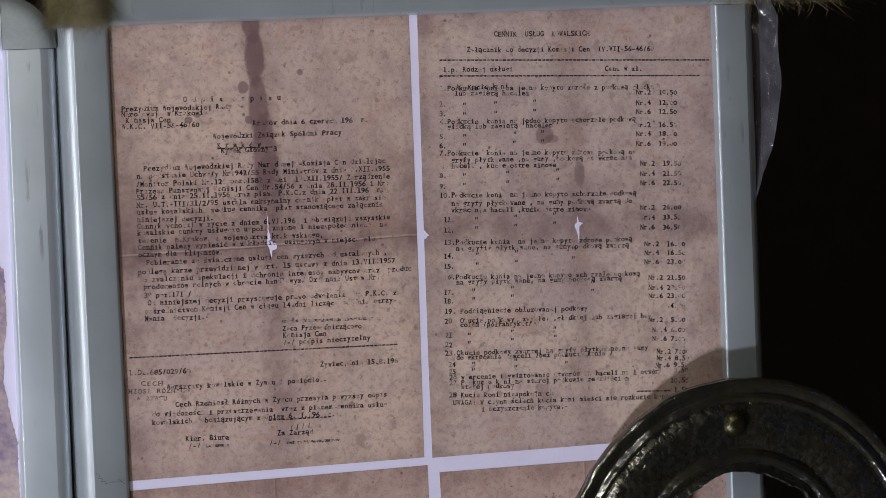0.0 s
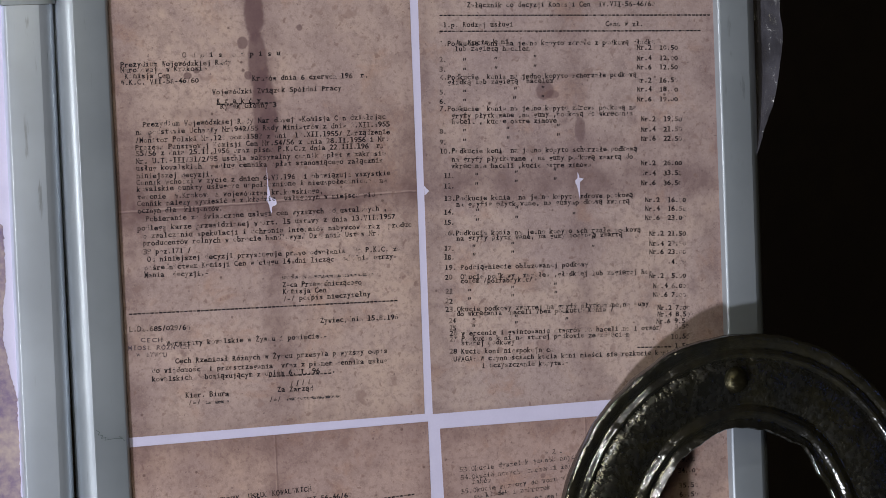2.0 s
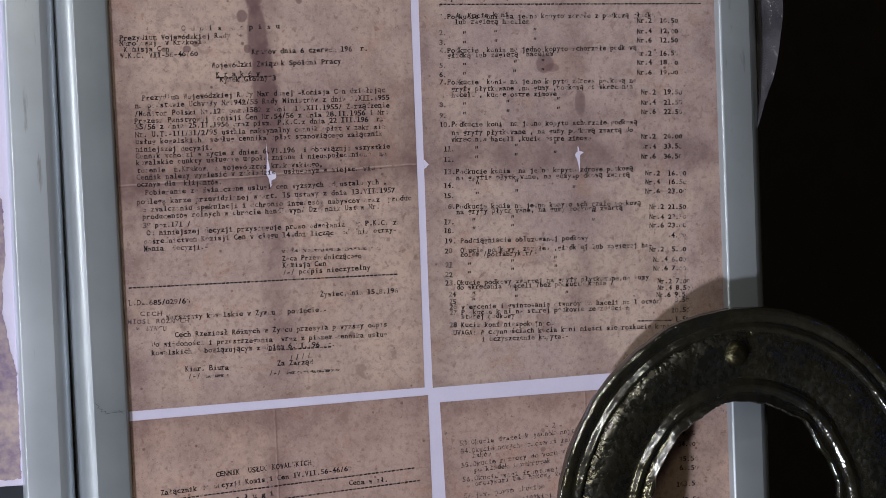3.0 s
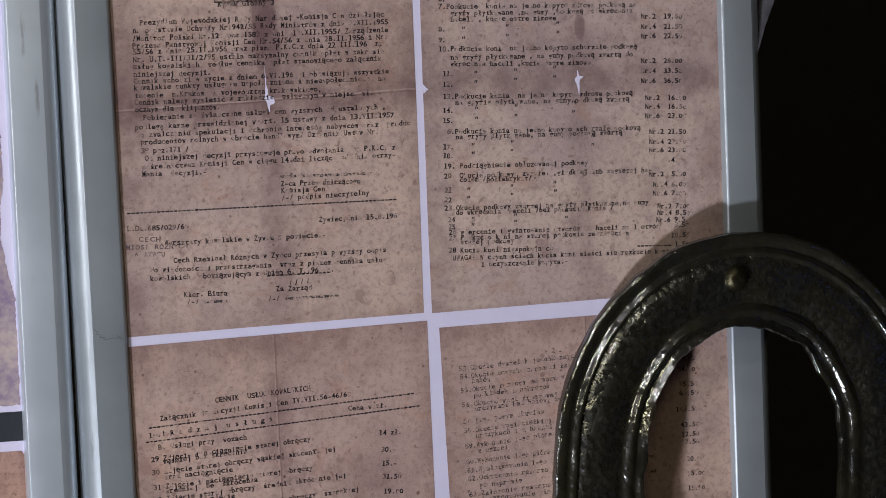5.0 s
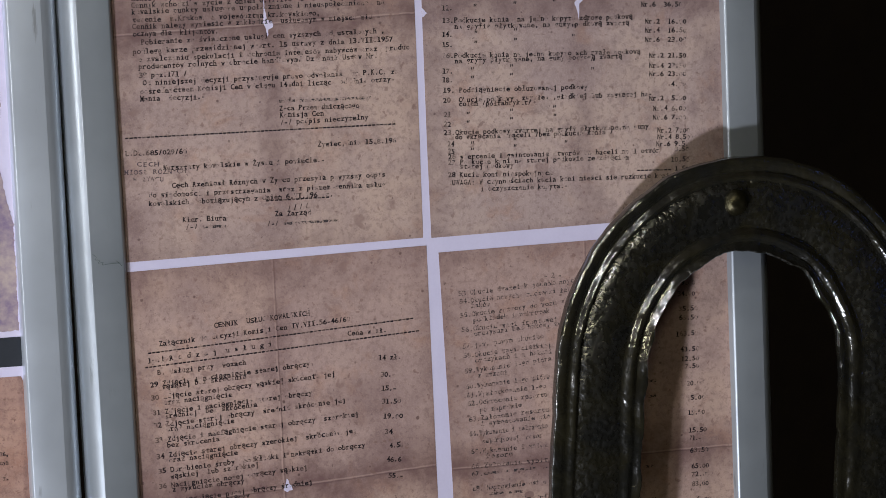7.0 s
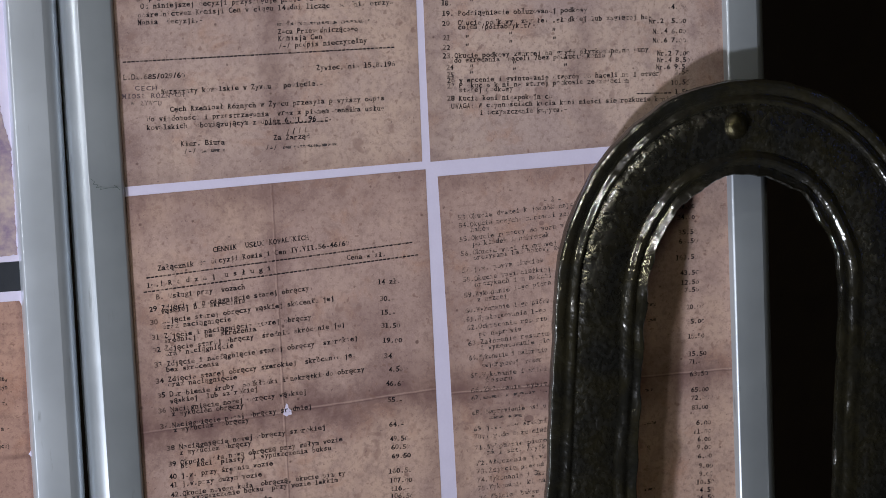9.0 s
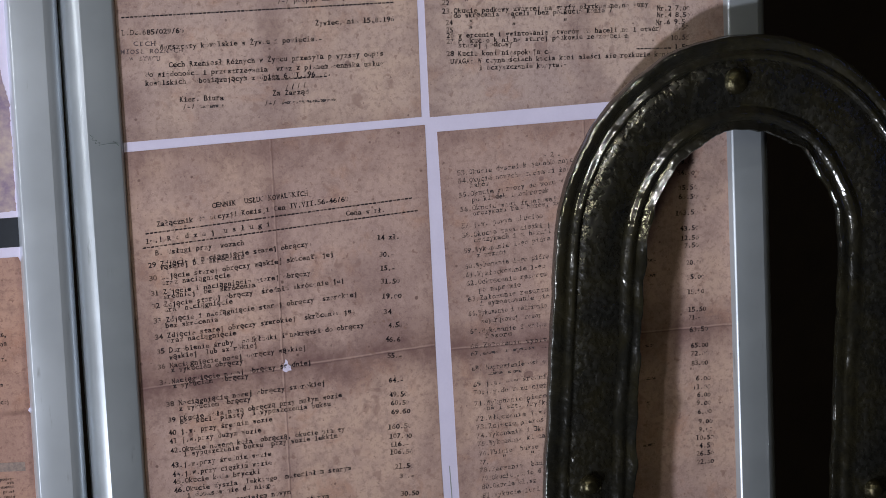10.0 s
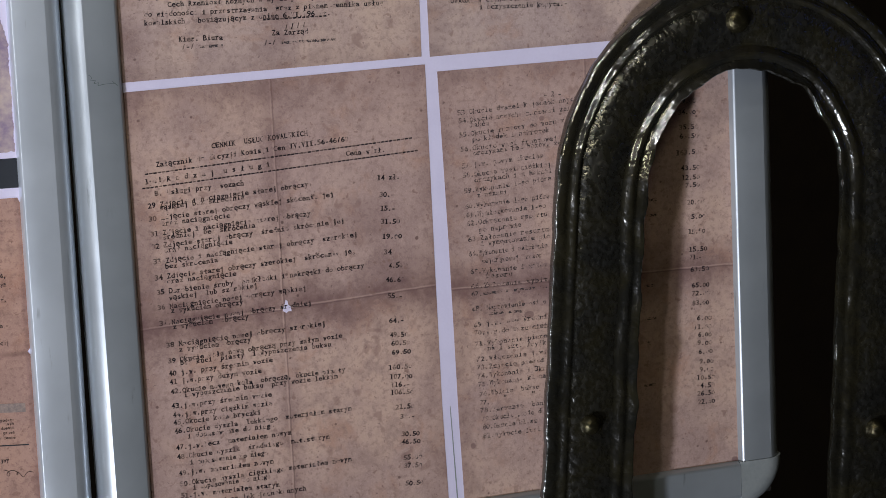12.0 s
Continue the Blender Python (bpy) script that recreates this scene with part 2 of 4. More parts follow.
def sheet(name, corners, out, material, parent, label="", thick=0.12, wobble=0.0):
    """A thin flat piece with the outline given in millimetres, out from the poster's plane."""
    ring = []
    for (a, b), (c, d) in zip(corners, corners[1:] + corners[:1]):
        steps = max(1, int(math.hypot(c - a, d - b) / 0.8)) if wobble else 1
        for i in range(steps):
            k = i / steps
            u, v = a + (c - a) * k, b + (d - b) * k
            if wobble:
                u += wobble * noise.noise((u * 0.7, v * 0.7, 3.0))
                v += wobble * noise.noise((u * 0.7, v * 0.7, 9.0))
            ring.append((u, v))
    n = len(ring)
    verts = [at(u, v, out) for u, v in ring] + [at(u, v, out - thick) for u, v in ring]
    faces = [list(range(n)), list(range(2 * n - 1, n - 1, -1))] + [[i, (i + 1) % n, n + (i + 1) % n, n + i] for i in range(n)]
    return part(name, verts, faces, material, parent, label)


# ---- the room: dark, closed all round ----
tagged(block("floor", -3.0, 3.2, -3.2, 2.6, -0.1, 0.0, DARK_FLOOR), "dark worn wooden floor in a dim room", "floor", kind="structure")
tagged(block("ceiling", -3.0, 3.2, -3.2, 2.6, 2.7, 2.8, DARK_WALL), "dark unlit ceiling", "ceiling", kind="structure")
tagged(block("wall_back", -3.0, 3.2, 2.6, 2.7, 0.0, 2.7, DARK_WALL), "dark brown wall lost in shadow", "wall", kind="structure")
tagged(block("wall_front", -3.0, 3.2, -3.3, -3.2, 0.0, 2.7, DARK_WALL), "dark brown wall behind the viewer", "wall", kind="structure")
tagged(block("wall_left", -3.1, -3.0, -3.2, 2.6, 0.0, 2.7, DARK_WALL), "dark brown side wall", "wall", kind="structure")
tagged(block("wall_right", 3.2, 3.3, -3.2, 2.6, 0.0, 2.7, DARK_WALL), "dark brown side wall in shadow", "wall", kind="structure")

stand = thing("display_panel", "dark board standing behind the framed price lists", "display panel")
block("board", -0.02, 0.285, 0.0082, 0.024, 0.6, 1.66, DARK_BOARD, stand, edge=0.001)
for x in (0.0, 0.22):
    block("post", x, x + 0.05, 0.0242, 0.07, 0.0, 1.64, DARK_BOARD, stand, edge=0.002)
side_stand = thing("display_panel", "dark board standing behind the second poster", "display panel")
block("board", -0.37, -0.045, 0.0082, 0.024, 0.6, 1.64, DARK_BOARD, side_stand, edge=0.001)
for x in (-0.36, -0.1):
    block("post", x, x + 0.05, 0.0242, 0.07, 0.0, 1.63, DARK_BOARD, side_stand, edge=0.002)

# ---- snap frames ----
# across the bar from the opening: millimetres outwards and millimetres out from the poster
PROFILE = [(0.0, -2.5), (0.0, 0.1), (0.95, 2.3), (1.05, 2.5), (2.0, 3.26), (2.15, 3.3), (8.0, 3.4), (15.4, 3.4), (16.0, 3.3)]
# the outer flank: a broad gentle slope that rolls over to the side
width, deep = 16.02, 3.28
for k in range(22):
    slope = 26 + 17 * k / 11 if k < 12 else 43 + 39 * ((k - 11) / 10) ** 1.2
    PROFILE.append((width, deep))
    width, deep = width + 0.307, deep - 0.307 * math.tan(radians(slope))
PROFILE += [(22.75, -8.0), (20.5, -8.0), (20.5, -2.5)]
CAP = [(0.0, -2.5), (0.0, 2.4), (0.3, 3.0), (1.0, 3.3), (7.0, 3.6), (13.0, 3.6)]
CAP += [(14.0 + 9.5 * math.sin(a), -4.2 + 7.7 * math.cos(a)) for a in np.linspace(0.05, math.pi / 2, 12)] + [(23.5, -8.0), (21.0, -8.0)]


def swept(name, profile, places, material, parent, label=""):
    """The profile carried along places: each a function from (outwards, out) to a point."""
    n, verts, faces = len(profile), [], []
    for place in places:
        verts += [place(w, h) for w, h in profile]
    for k in range(len(places) - 1):
        faces += [[k * n + i, k * n + (i + 1) % n, (k + 1) * n + (i + 1) % n, (k + 1) * n + i] for i in range(n)]
    faces += [list(range(n)), list(range(len(verts) - 1, len(verts) - n - 1, -1))]
    ob = part(name, verts, faces, material, parent, label, smooth=True)
    ob.data.set_sharp_from_angle(angle=radians(28))
    return ob


def snap_frame(label, u0, u1, v0, v1, metal=None):
    """A frame round the opening u0..u1, v0..v1: four bars, four rounded corner caps, a backing board."""
    frame_ob = thing("poster_holder", label, "poster holder", group="poster holders")
    gap, metal = 0.22, metal or ALUMINIUM

    def side(vertical, place, sign, a, b):
        if vertical:
            return [lambda w, h, s=s: at(place + sign * w, s, h) for s in np.linspace(a, b, 9)]
        return [lambda w, h, s=s: at(s, place + sign * w, h) for s in np.linspace(a, b, 9)]

    swept("frame_bar", PROFILE, side(True, u0, -1, v0 + gap, v1 - gap), metal, frame_ob)
    swept("frame_bar", PROFILE, side(True, u1, 1, v0 + gap, v1 - gap), metal, frame_ob)
    swept("frame_bar", PROFILE, side(False, v0, -1, u0 + gap, u1 - gap), metal, frame_ob)
    swept("frame_bar", PROFILE, side(False, v1, 1, u0 + gap, u1 - gap), metal, frame_ob)
    for u, v, turn in ((u1, v1, 0), (u0, v1, 90), (u0, v0, 180), (u1, v0, 270)):
        arc = [lambda w, h, a=radians(turn + a): at(u + (w + 0.02) * math.cos(a), v + (w + 0.02) * math.sin(a), h) for a in np.linspace(0.0, 90.0, 15)]
        swept("corner_cap", CAP, arc, GREY_CAP, frame_ob, "grey plastic corner cap")
    x0, _, z1 = at(u0 - 18, v0 - 18)
    x1, _, z0 = at(u1 + 18, v1 + 18)
    block("backing_board", x0, x1, 0.0026, 0.0050, z0, z1, DARK_BOARD, frame_ob, "thin dark backing board")
    return frame_ob


price_frame = snap_frame("brushed aluminium snap frame holding old price lists, rounded corners", -1.5, 282.6, 0.2, 405.4)
side_frame = snap_frame("brushed aluminium snap frame with scuffed grey edge, beside the other", -336.5, -49.9, 9.0, 412.4, LIT_ALUMINIUM)

# the neighbouring frame is turned a little towards the left and hangs half a degree out of plumb
TURNED = pose(-0.0274, 0.003, 1.215, 0, 0.44, -8) @ pose(0.0274, -0.003, -1.215)
side_frame.matrix_world = TURNED
side_stand.matrix_world = TURNED

# a scribble in green pen on the bar
mark = [(-16.8, 192.6), (-15.2, 194.0), (-16.0, 195.0), (-13.8, 195.4), (-14.6, 196.6), (-12.4, 196.4), (-13.0, 197.6), (-9.0, 197.2), (-5.4, 197.4), (-6.8, 196.2), (-5.2, 197.6), (-4.4, 198.6)]
verts, faces = [], []
for (a, b), (c, d) in zip(mark, mark[1:]):
    length = math.hypot(c - a, d - b)
    p, q = -(d - b) / length * 0.085, (c - a) / length * 0.085
    k = len(verts)
    verts += [at(a + p, b + q, 3.65), at(c + p, d + q, 3.65), at(c - p, d - q, 3.65), at(a - p, b - q, 3.65)]
    faces.append([k, k + 1, k + 2, k + 3])
part("pen_mark", verts, faces, PEN, price_frame, "small scribble in green pen")

# ---- the price list poster ----
poster = thing("poster", "white poster with four brown stained typewritten pages, in the frame", "poster", group="posters")
sheet("paper", [(-6.0, -3.0), (285.0, -3.0), (285.0, 409.0), (-6.0, 409.0)], 0.0, WHITE_PRINT, poster, "white glossy print paper", 0.3)

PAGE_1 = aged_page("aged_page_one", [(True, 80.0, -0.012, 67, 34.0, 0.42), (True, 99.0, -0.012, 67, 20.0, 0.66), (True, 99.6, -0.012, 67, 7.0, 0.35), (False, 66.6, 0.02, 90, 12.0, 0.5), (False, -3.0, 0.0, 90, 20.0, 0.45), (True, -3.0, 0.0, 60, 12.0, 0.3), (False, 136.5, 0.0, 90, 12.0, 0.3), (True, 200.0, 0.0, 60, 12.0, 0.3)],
    [(62.3, 2.0, 4.6, 9.0, 0.8), (63.2, 16.0, 4.6, 13.0, 0.8), (57.4, 29.1, 2.4, 3.0, 0.7), (64.0, 38.0, 4.4, 16.0, 0.72), (66.0, 58.0, 5.6, 17.0, 0.68), (67.6, 76.0, 6.4, 18.0, 0.58),
     (59.4, 43.4, 1.7, 1.9, 0.7), (33.0, 58.6, 11.0, 2.2, 0.25), (32.2, 42.2, 2.1, 1.7, 0.7), (36.2, 40.4, 1.7, 1.2, 0.66), (83.7, 23.5, 1.5, 1.6, 0.65), (22.0, 42.0, 1.2, 1.2, 0.5), (3.6, 82.0, 9.0, 14.0, 0.4), (69.0, 124.0, 3.0, 10.0, 0.4), (101.0, 172.0, 1.2, 1.4, 0.6)], 1)
PAGE_2 = aged_page("aged_page_two", [(True, 88.0, 0.04, 170, 26.0, 0.3), (True, 97.4, 0.04, 170, 13.0, 0.5), (False, 213.0, 0.008, 98, 11.0, 0.34), (False, 138.0, 0.0, 98, 18.0, 0.4), (False, 283.5, 0.0, 98, 18.0, 0.42), (True, -3.0, 0.0, 200, 16.0, 0.4), (True, 199.5, 0.0, 200, 3.5, 0.25)],
    [(198.0, 56.2, 4.6, 4.4, 0.62), (201.5, 58.4, 3.4, 2.0, 0.5), (214.4, 75.0, 2.8, 7.0, 0.55), (240.2, 71.7, 2.6, 2.2, 0.4), (141.0, 46.0, 3.0, 9.0, 0.4), (270.0, 30.0, 6.0, 3.0, 0.25), (268.0, 150.0, 3.0, 4.0, 0.35)], 2, (1.03, 1.06, 1.09))
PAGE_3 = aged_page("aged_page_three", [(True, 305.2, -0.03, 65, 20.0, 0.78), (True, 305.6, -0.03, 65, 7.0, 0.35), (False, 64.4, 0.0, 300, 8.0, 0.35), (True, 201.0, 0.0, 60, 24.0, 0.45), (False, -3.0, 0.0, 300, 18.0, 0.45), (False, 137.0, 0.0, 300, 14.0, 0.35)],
    [(0.0, 297.0, 16.0, 18.0, 0.45), (104.0, 272.0, 20.0, 12.0, 0.4), (118.0, 292.0, 16.0, 10.0, 0.4), (38.0, 366.0, 1.6, 1.6, 0.6), (20.0, 330.0, 1.2, 1.4, 0.6), (60.0, 206.0, 24.0, 7.0, 0.22), (64.0, 240.0, 7.0, 30.0, 0.25)], 3, (1.03, 0.985, 0.965))
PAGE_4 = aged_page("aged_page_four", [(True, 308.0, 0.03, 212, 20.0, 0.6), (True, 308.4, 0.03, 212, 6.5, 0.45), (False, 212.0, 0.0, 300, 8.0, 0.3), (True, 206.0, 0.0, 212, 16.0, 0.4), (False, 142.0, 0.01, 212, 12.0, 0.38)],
    [(180.0, 322.0, 2.4, 1.8, 0.6), (164.0, 316.0, 12.0, 5.0, 0.35), (150.0, 210.0, 5.0, 3.0, 0.35), (190.0, 232.0, 1.4, 1.2, 0.5), (281.0, 404.5, 2.0, 1.6, 0.7), (150.0, 380.0, 1.4, 1.6, 0.6)], 4, (1.03, 0.985, 0.965))

page_1 = sheet("page", [(-5.5, -2.6), (135.3, -2.6), (134.9, 120.0), (134.2, 198.8), (-5.5, 197.9)], 0.14, PAGE_1, poster, "tan page with a dark streak, stamp and typewritten letter")
page_2 = sheet("page", [(139.3, -2.6), (284.5, -2.6), (284.5, 200.2), (222.6, 199.8), (138.1, 199.3), (138.0, 157.0), (138.5, 77.0)], 0.14, PAGE_2, poster, "tan page with a numbered typewritten price list")
page_3 = sheet("page", [(-5.5, 202.2), (135.6, 202.5), (135.7, 300.0), (136.0, 360.0), (137.1, 408.6), (-5.5, 408.6)], 0.14, PAGE_3, poster, "tan folded page with slanting typewritten price list")
page_4 = sheet("page", [(141.2, 206.2), (224.6, 207.1), (284.5, 207.8), (284.5, 408.6), (144.7, 408.6), (143.7, 366.0), (142.8, 284.5)], 0.14, PAGE_4, poster, "tan page with faint typewritten price list")
# white tears at the folds, and the edge of a second sheet in the white gap
sheet("tear", [(65.6, 83.2), (66.4, 92.0), (67.0, 97.2), (69.4, 98.0), (69.8, 100.4), (67.6, 101.6), (66.9, 104.6), (66.0, 100.0), (64.9, 98.2), (65.9, 93.0)], 0.2, TORN_WHITE, page_1, "white torn hole", 0.04, 0.5)
sheet("tear", [(212.7, 94.2), (213.2, 96.8), (215.2, 97.6), (213.4, 99.0), (213.0, 107.0), (212.4, 102.0), (211.0, 98.4), (212.2, 97.2)], 0.2, TORN_WHITE, page_2, "white torn hole", 0.04, 0.4)
sheet("tear", [(138.4, 96.4), (140.8, 98.8), (138.4, 100.6)], 0.2, TORN_WHITE, page_2, "white torn notch", 0.04, 0.3)
sheet("tear", [(65.2, 301.2), (67.0, 304.0), (67.8, 306.4), (65.4, 307.2), (63.6, 306.4), (64.4, 303.6)], 0.2, TORN_WHITE, page_3, "white torn hole", 0.04, 0.5)
sheet("sheet_edge", [(139.6, 360.0), (140.0, 360.0), (141.6, 405.0), (141.0, 405.0)], 0.06, GREY_CAP, poster, "thin grey shadow line of a print edge", 0.04)

# ---- writing ----
GLYPHS = {}
ACCENTED = dict(zip("śŚżŻźŹćĆńŃ", "sSzZzZcCnN"))


def glyph(ch, bold):
    """Points and faces of a letter in the built-in font, one high to its capitals' height, middle at x = 0; with slab feet as typewriters have."""
    if ch in ACCENTED and (ch, bold) not in GLYPHS:
        pts, polys = glyph(ACCENTED[ch], bold)
        up, m = 0.8 if ch.islower() else 1.06, len(pts)
        mark = [(-0.07, up), (0.07, up), (0.07, up + 0.14), (-0.07, up + 0.14)] if ch in "żŻ" else [(-0.06, up), (0.06, up), (0.22, up + 0.2), (0.08, up + 0.2)]
        GLYPHS[ch, bold] = (pts + mark, polys + [[m, m + 1, m + 2, m + 3]])
    if (ch, bold) not in GLYPHS:
        curve = bpy.data.curves.new("letter", "FONT")
        curve.body, curve.size, curve.resolution_u, curve.offset, curve.fill_mode = ch, 1.0, 3, 0.022 if bold else 0.020, "FRONT"
        ob = new("letter", curve)
        me = bpy.data.meshes.new_from_object(ob.evaluated_get(bpy.context.evaluated_depsgraph_get()))
        pts = [(p.co.x / 0.72, p.co.y / 0.72) for p in me.vertices]
        polys = [list(p.vertices) for p in me.polygons]
        bpy.data.objects.remove(ob)
        bpy.data.curves.remove(curve)
        bpy.data.meshes.remove(me)
        if pts:
            low, high = min(p[0] for p in pts), max(p[0] for p in pts)
            pts = [(x - (low + high) / 2, y) for x, y in pts]
            feet = []
            if ch.isalnum() and not ch.isdigit() and ch not in "śŚżŻźŹćĆóÓńŃęĘąĄsScCeEaogGzZ" or ch in "14":
                count = {}
                for f, poly in enumerate(polys):
                    for p, q in zip(poly, poly[1:] + poly[:1]):
                        count.setdefault((min(p, q), max(p, q)), []).append(f)
                for (p, q), where in count.items():
                    (ax, ay), (bx, by) = pts[p], pts[q]
                    if len(where) == 1 and abs(ay - by) < 0.012 and 0.05 < abs(ax - bx) < 0.23:
                        inner = sum(pts[m][1] for m in polys[where[0]]) / len(polys[where[0]])
                        lift = 0.1 if inner > ay else -0.1
                        reach = 0.17 if ch in "ijlI1frtłT" else 0.085
                        slim = ch in "il1łj"
                        if slim and (ay > 0.7 and ch in "ij" or lift > 0 and ay > 0.1):
                            continue
                        feet.append((min(ax, bx) - reach, max(ax, bx) + (0.0 if slim and lift < 0 else reach), ay, ay + lift))
            for left, right, low, high in feet:
                m = len(pts)
                pts += [(left, low), (right, low), (right, high), (left, high)]
                polys.append([m, m + 1, m + 2, m + 3])
        GLYPHS[ch, bold] = (pts, polys)
    return GLYPHS[ch, bold]


def line_mesh(name, page, pieces, u0, v0, u1, v1, material, label, out=0.24):
    """Flat pieces (outline points along and above the base line, faces) laid on the line from u0, v0 to u1, v1."""
    long = math.hypot(u1 - u0, v1 - v0)
    cu, cv = (u1 - u0) / long, (v1 - v0) / long
    verts, faces, slots = [], [], []
    for pts, polys, *weak in pieces:
        k = len(verts)
        verts += [at(u0 + cu * x + cv * y, v0 + cv * x - cu * y, out) for x, y in pts]
        faces += [[k + i for i in f] for f in polys]
        slots += [1 if weak and weak[0] else 0] * len(polys)
    me = bpy.data.meshes.new(name)
    me.from_pydata(verts, [], faces)
    me.materials.append(material)
    me.materials.append(PALE_INK)
    me.polygons.foreach_set("material_index", slots)
    me.update()
    ob = new(name, me)
    ob.parent = page
    return tagged(ob, label)


def typed(page, text, u0, v0, u1, v1, material=None, high=2.3, bold=True):
    """A line of typewriting in even steps; # stands for a letter that stays a plain bar."""
    cell, pieces = math.hypot(u1 - u0, v1 - v0) / len(text), []
    for i, ch in enumerate(text):
        x, y, tall = (i + 0.5) * cell, random.uniform(-0.11, 0.11), high * random.uniform(0.95, 1.05)
        if ch == " ":
            continue
        if ch == "#":
            if i == 0 or text[i - 1] != "#":
                end = len(text[i:]) - len(text[i:].lstrip("#"))
                a, c = i * cell + 0.2, (i + end) * cell - 0.2
                pieces.append(([(a, 0.2), (c, 0.2), (c, high * 0.62), (a, high * 0.62)], [[0, 1, 2, 3]], True))
            continue
        if ch in ".,":
            tail = -0.5 if ch == "," else -0.05
            pieces.append(([(x - 0.3, tail), (x + 0.12, tail - 0.02), (x + 0.3, 0.2), (x + 0.22, 0.55), (x - 0.25, 0.52), (x - 0.36, 0.2)], [[0, 1, 2, 3, 4, 5]]))
            continue
        pts, polys = glyph(ch, bold and page is page_3)
        if not pts:
            continue
        wide = max(p[0] for p in pts) - min(p[0] for p in pts)
        room = cell * (0.34 if ch in ".,:'!" else 0.94) if wide * tall > cell * 0.5 or ch in ".,:'!" else cell * 0.7
        sx = min(room / wide, tall * 1.25) if wide > 0.05 else tall
        lean = random.uniform(-0.03, 0.03)
        zero = ch == "0" and "." in text[:i]
        pale = random.random() < (0.62 if ch in "oad" else 0.75 if zero else 0.3 if ch in "ep" else 0.06)
        tall *= 0.86 if zero else 1.0
        pieces.append(([(x + px * sx + py * lean, y + py * tall) for px, py in pts], polys, pale))
    line_mesh("text_line", page, pieces, u0, v0, u1, v1, material or (FAINT_INK if page is page_4 and u0 < 225 else INK), "")


def dashes(page, u0, v0, u1, v1):
    long = math.hypot(u1 - u0, v1 - v0)
    n = round(long / 1.9)
    pieces = [([(i * long / n, random.uniform(0.55, 0.75)), ((i + random.uniform(0.7, 0.85)) * long / n, 0.6), ((i + 0.78) * long / n, 1.25), (i * long / n, 1.2)], [[0, 1, 2, 3]]) for i in range(n)]
    tagged(line_mesh("dashed_rule", page, pieces, u0, v0, u1, v1, INK, ""), "row of typed dashes", kind="stuff")


def dittos(page, v, *places):
    for u in places:
        pieces = [([(x, 0.9), (x + 0.4, 0.9), (x + 0.62, 2.0), (x + 0.12, 2.0)], [[0, 1, 2, 3]]) for x in (-0.65, 0.15)]
        line_mesh("ditto_mark", page, pieces, u, v, u + 1, v, INK, "")


def stamped(page, text, u0, v0, u1, v1):
    typed(page, text, u0, v0, u1, v1, STAMP_INK, 1.9, True)



typed(page_1, "O d p i s  o d p i s u", 30.1, 34.4, 74.5, 35.3)
typed(page_1, "Prezydium Wojewódzkiej Rady", 2.6, 37.3, 52.0, 38.3)
typed(page_1, "Narodowej  w Krakowie", 2.5, 39.6, 40.9, 40.4)
typed(page_1, "Komisja Cen", 4.3, 42.2, 24.4, 42.8)
typed(page_1, "W.K.C. VII-56-46/60", 2.4, 45.0, 37.1, 45.5)
typed(page_1, "Kraków dnia 6 czerwca 196  r.", 61.1, 45.9, 114.5, 46.8)
typed(page_1, "Wojewódzki Związek Spółdni Pracy", 42.7, 51.0, 101.8, 51.8)
typed(page_1, "K r a k ó w", 44.6, 54.9, 64.5, 55.4)
dashes(page_1, 44.6, 56.3, 70.1, 56.8)
typed(page_1, "Rynek Główny 3", 46.1, 57.3, 71.7, 57.7)
typed(page_1, "Prezydium Wojewódzkiej Rady Narodowej -Komisja Cen działając", 11.1, 63.4, 121.7, 65.4)
typed(page_1, "na podstawie Uchwały Nr.942/55 Rady Ministrów z dnia 2.XII.1955", 7.9, 66.6, 123.5, 68.9)
typed(page_1, "/Monitor Polski Nr.120 poz.1582 z dnia 17.XII.1955/ Zarządzenie", 7.5, 70.2, 123.4, 72.3)

typed(page_1, "Prezesa Państwowej Komisji Cen Nr.54/56 z dnia 28.II.1956 i Nr.", 7.3, 73.3, 123.0, 75.4)
typed(page_1, "55/56 z dnia 25.II.1956 oraz pismo P.K.C.z dnia 22.III.196  r.", 7.5, 75.9, 120.5, 78.3)
typed(page_1, "Nr. U.T.-III/31/2/95 ustala maksymalny cennik opłat w zakresie", 7.3, 79.2, 121.0, 81.7)
typed(page_1, "usług kowalskich  według cennika opłat stanowiącego załącznik", 7.2, 82.2, 119.6, 84.8)
typed(page_1, "niniejszej decyzji.", 7.2, 85.5, 41.7, 86.5)
typed(page_1, "Cennik wchodzi w życie z dniem 6.VI.196  i obowiązuje wszystkie", 7.1, 88.5, 122.8, 90.6)
typed(page_1, "kowalskie punkty usługowe uspołecznione i nieuspołecznione  na", 7.1, 91.2, 121.1, 93.6)
typed(page_1, "terenie  m.Krakowa i województwa krakowskiego,", 7.2, 94.6, 91.3, 96.7)
typed(page_1, "Cennik należy wywiesić w zakładzie  usługowym w miejscu wid -", 7.0, 97.6, 118.9, 99.9)
typed(page_1, "ocznym dla  klijentów.", 7.1, 100.6, 45.1, 101.7)
typed(page_1, "Pobieranie za świadczone usługi cen wyższych od ustalonych ,", 10.4, 104.4, 120.6, 106.2)
typed(page_1, "podlega karze przewidzianej w art. 15 ustawy z dnia 13.VII.1957", 6.5, 108.2, 124.3, 110.2)
typed(page_1, "o zwalczaniu spekulacji i ochronie interesów nabywców oraz  produc", 8.8, 111.6, 131.8, 114.3)
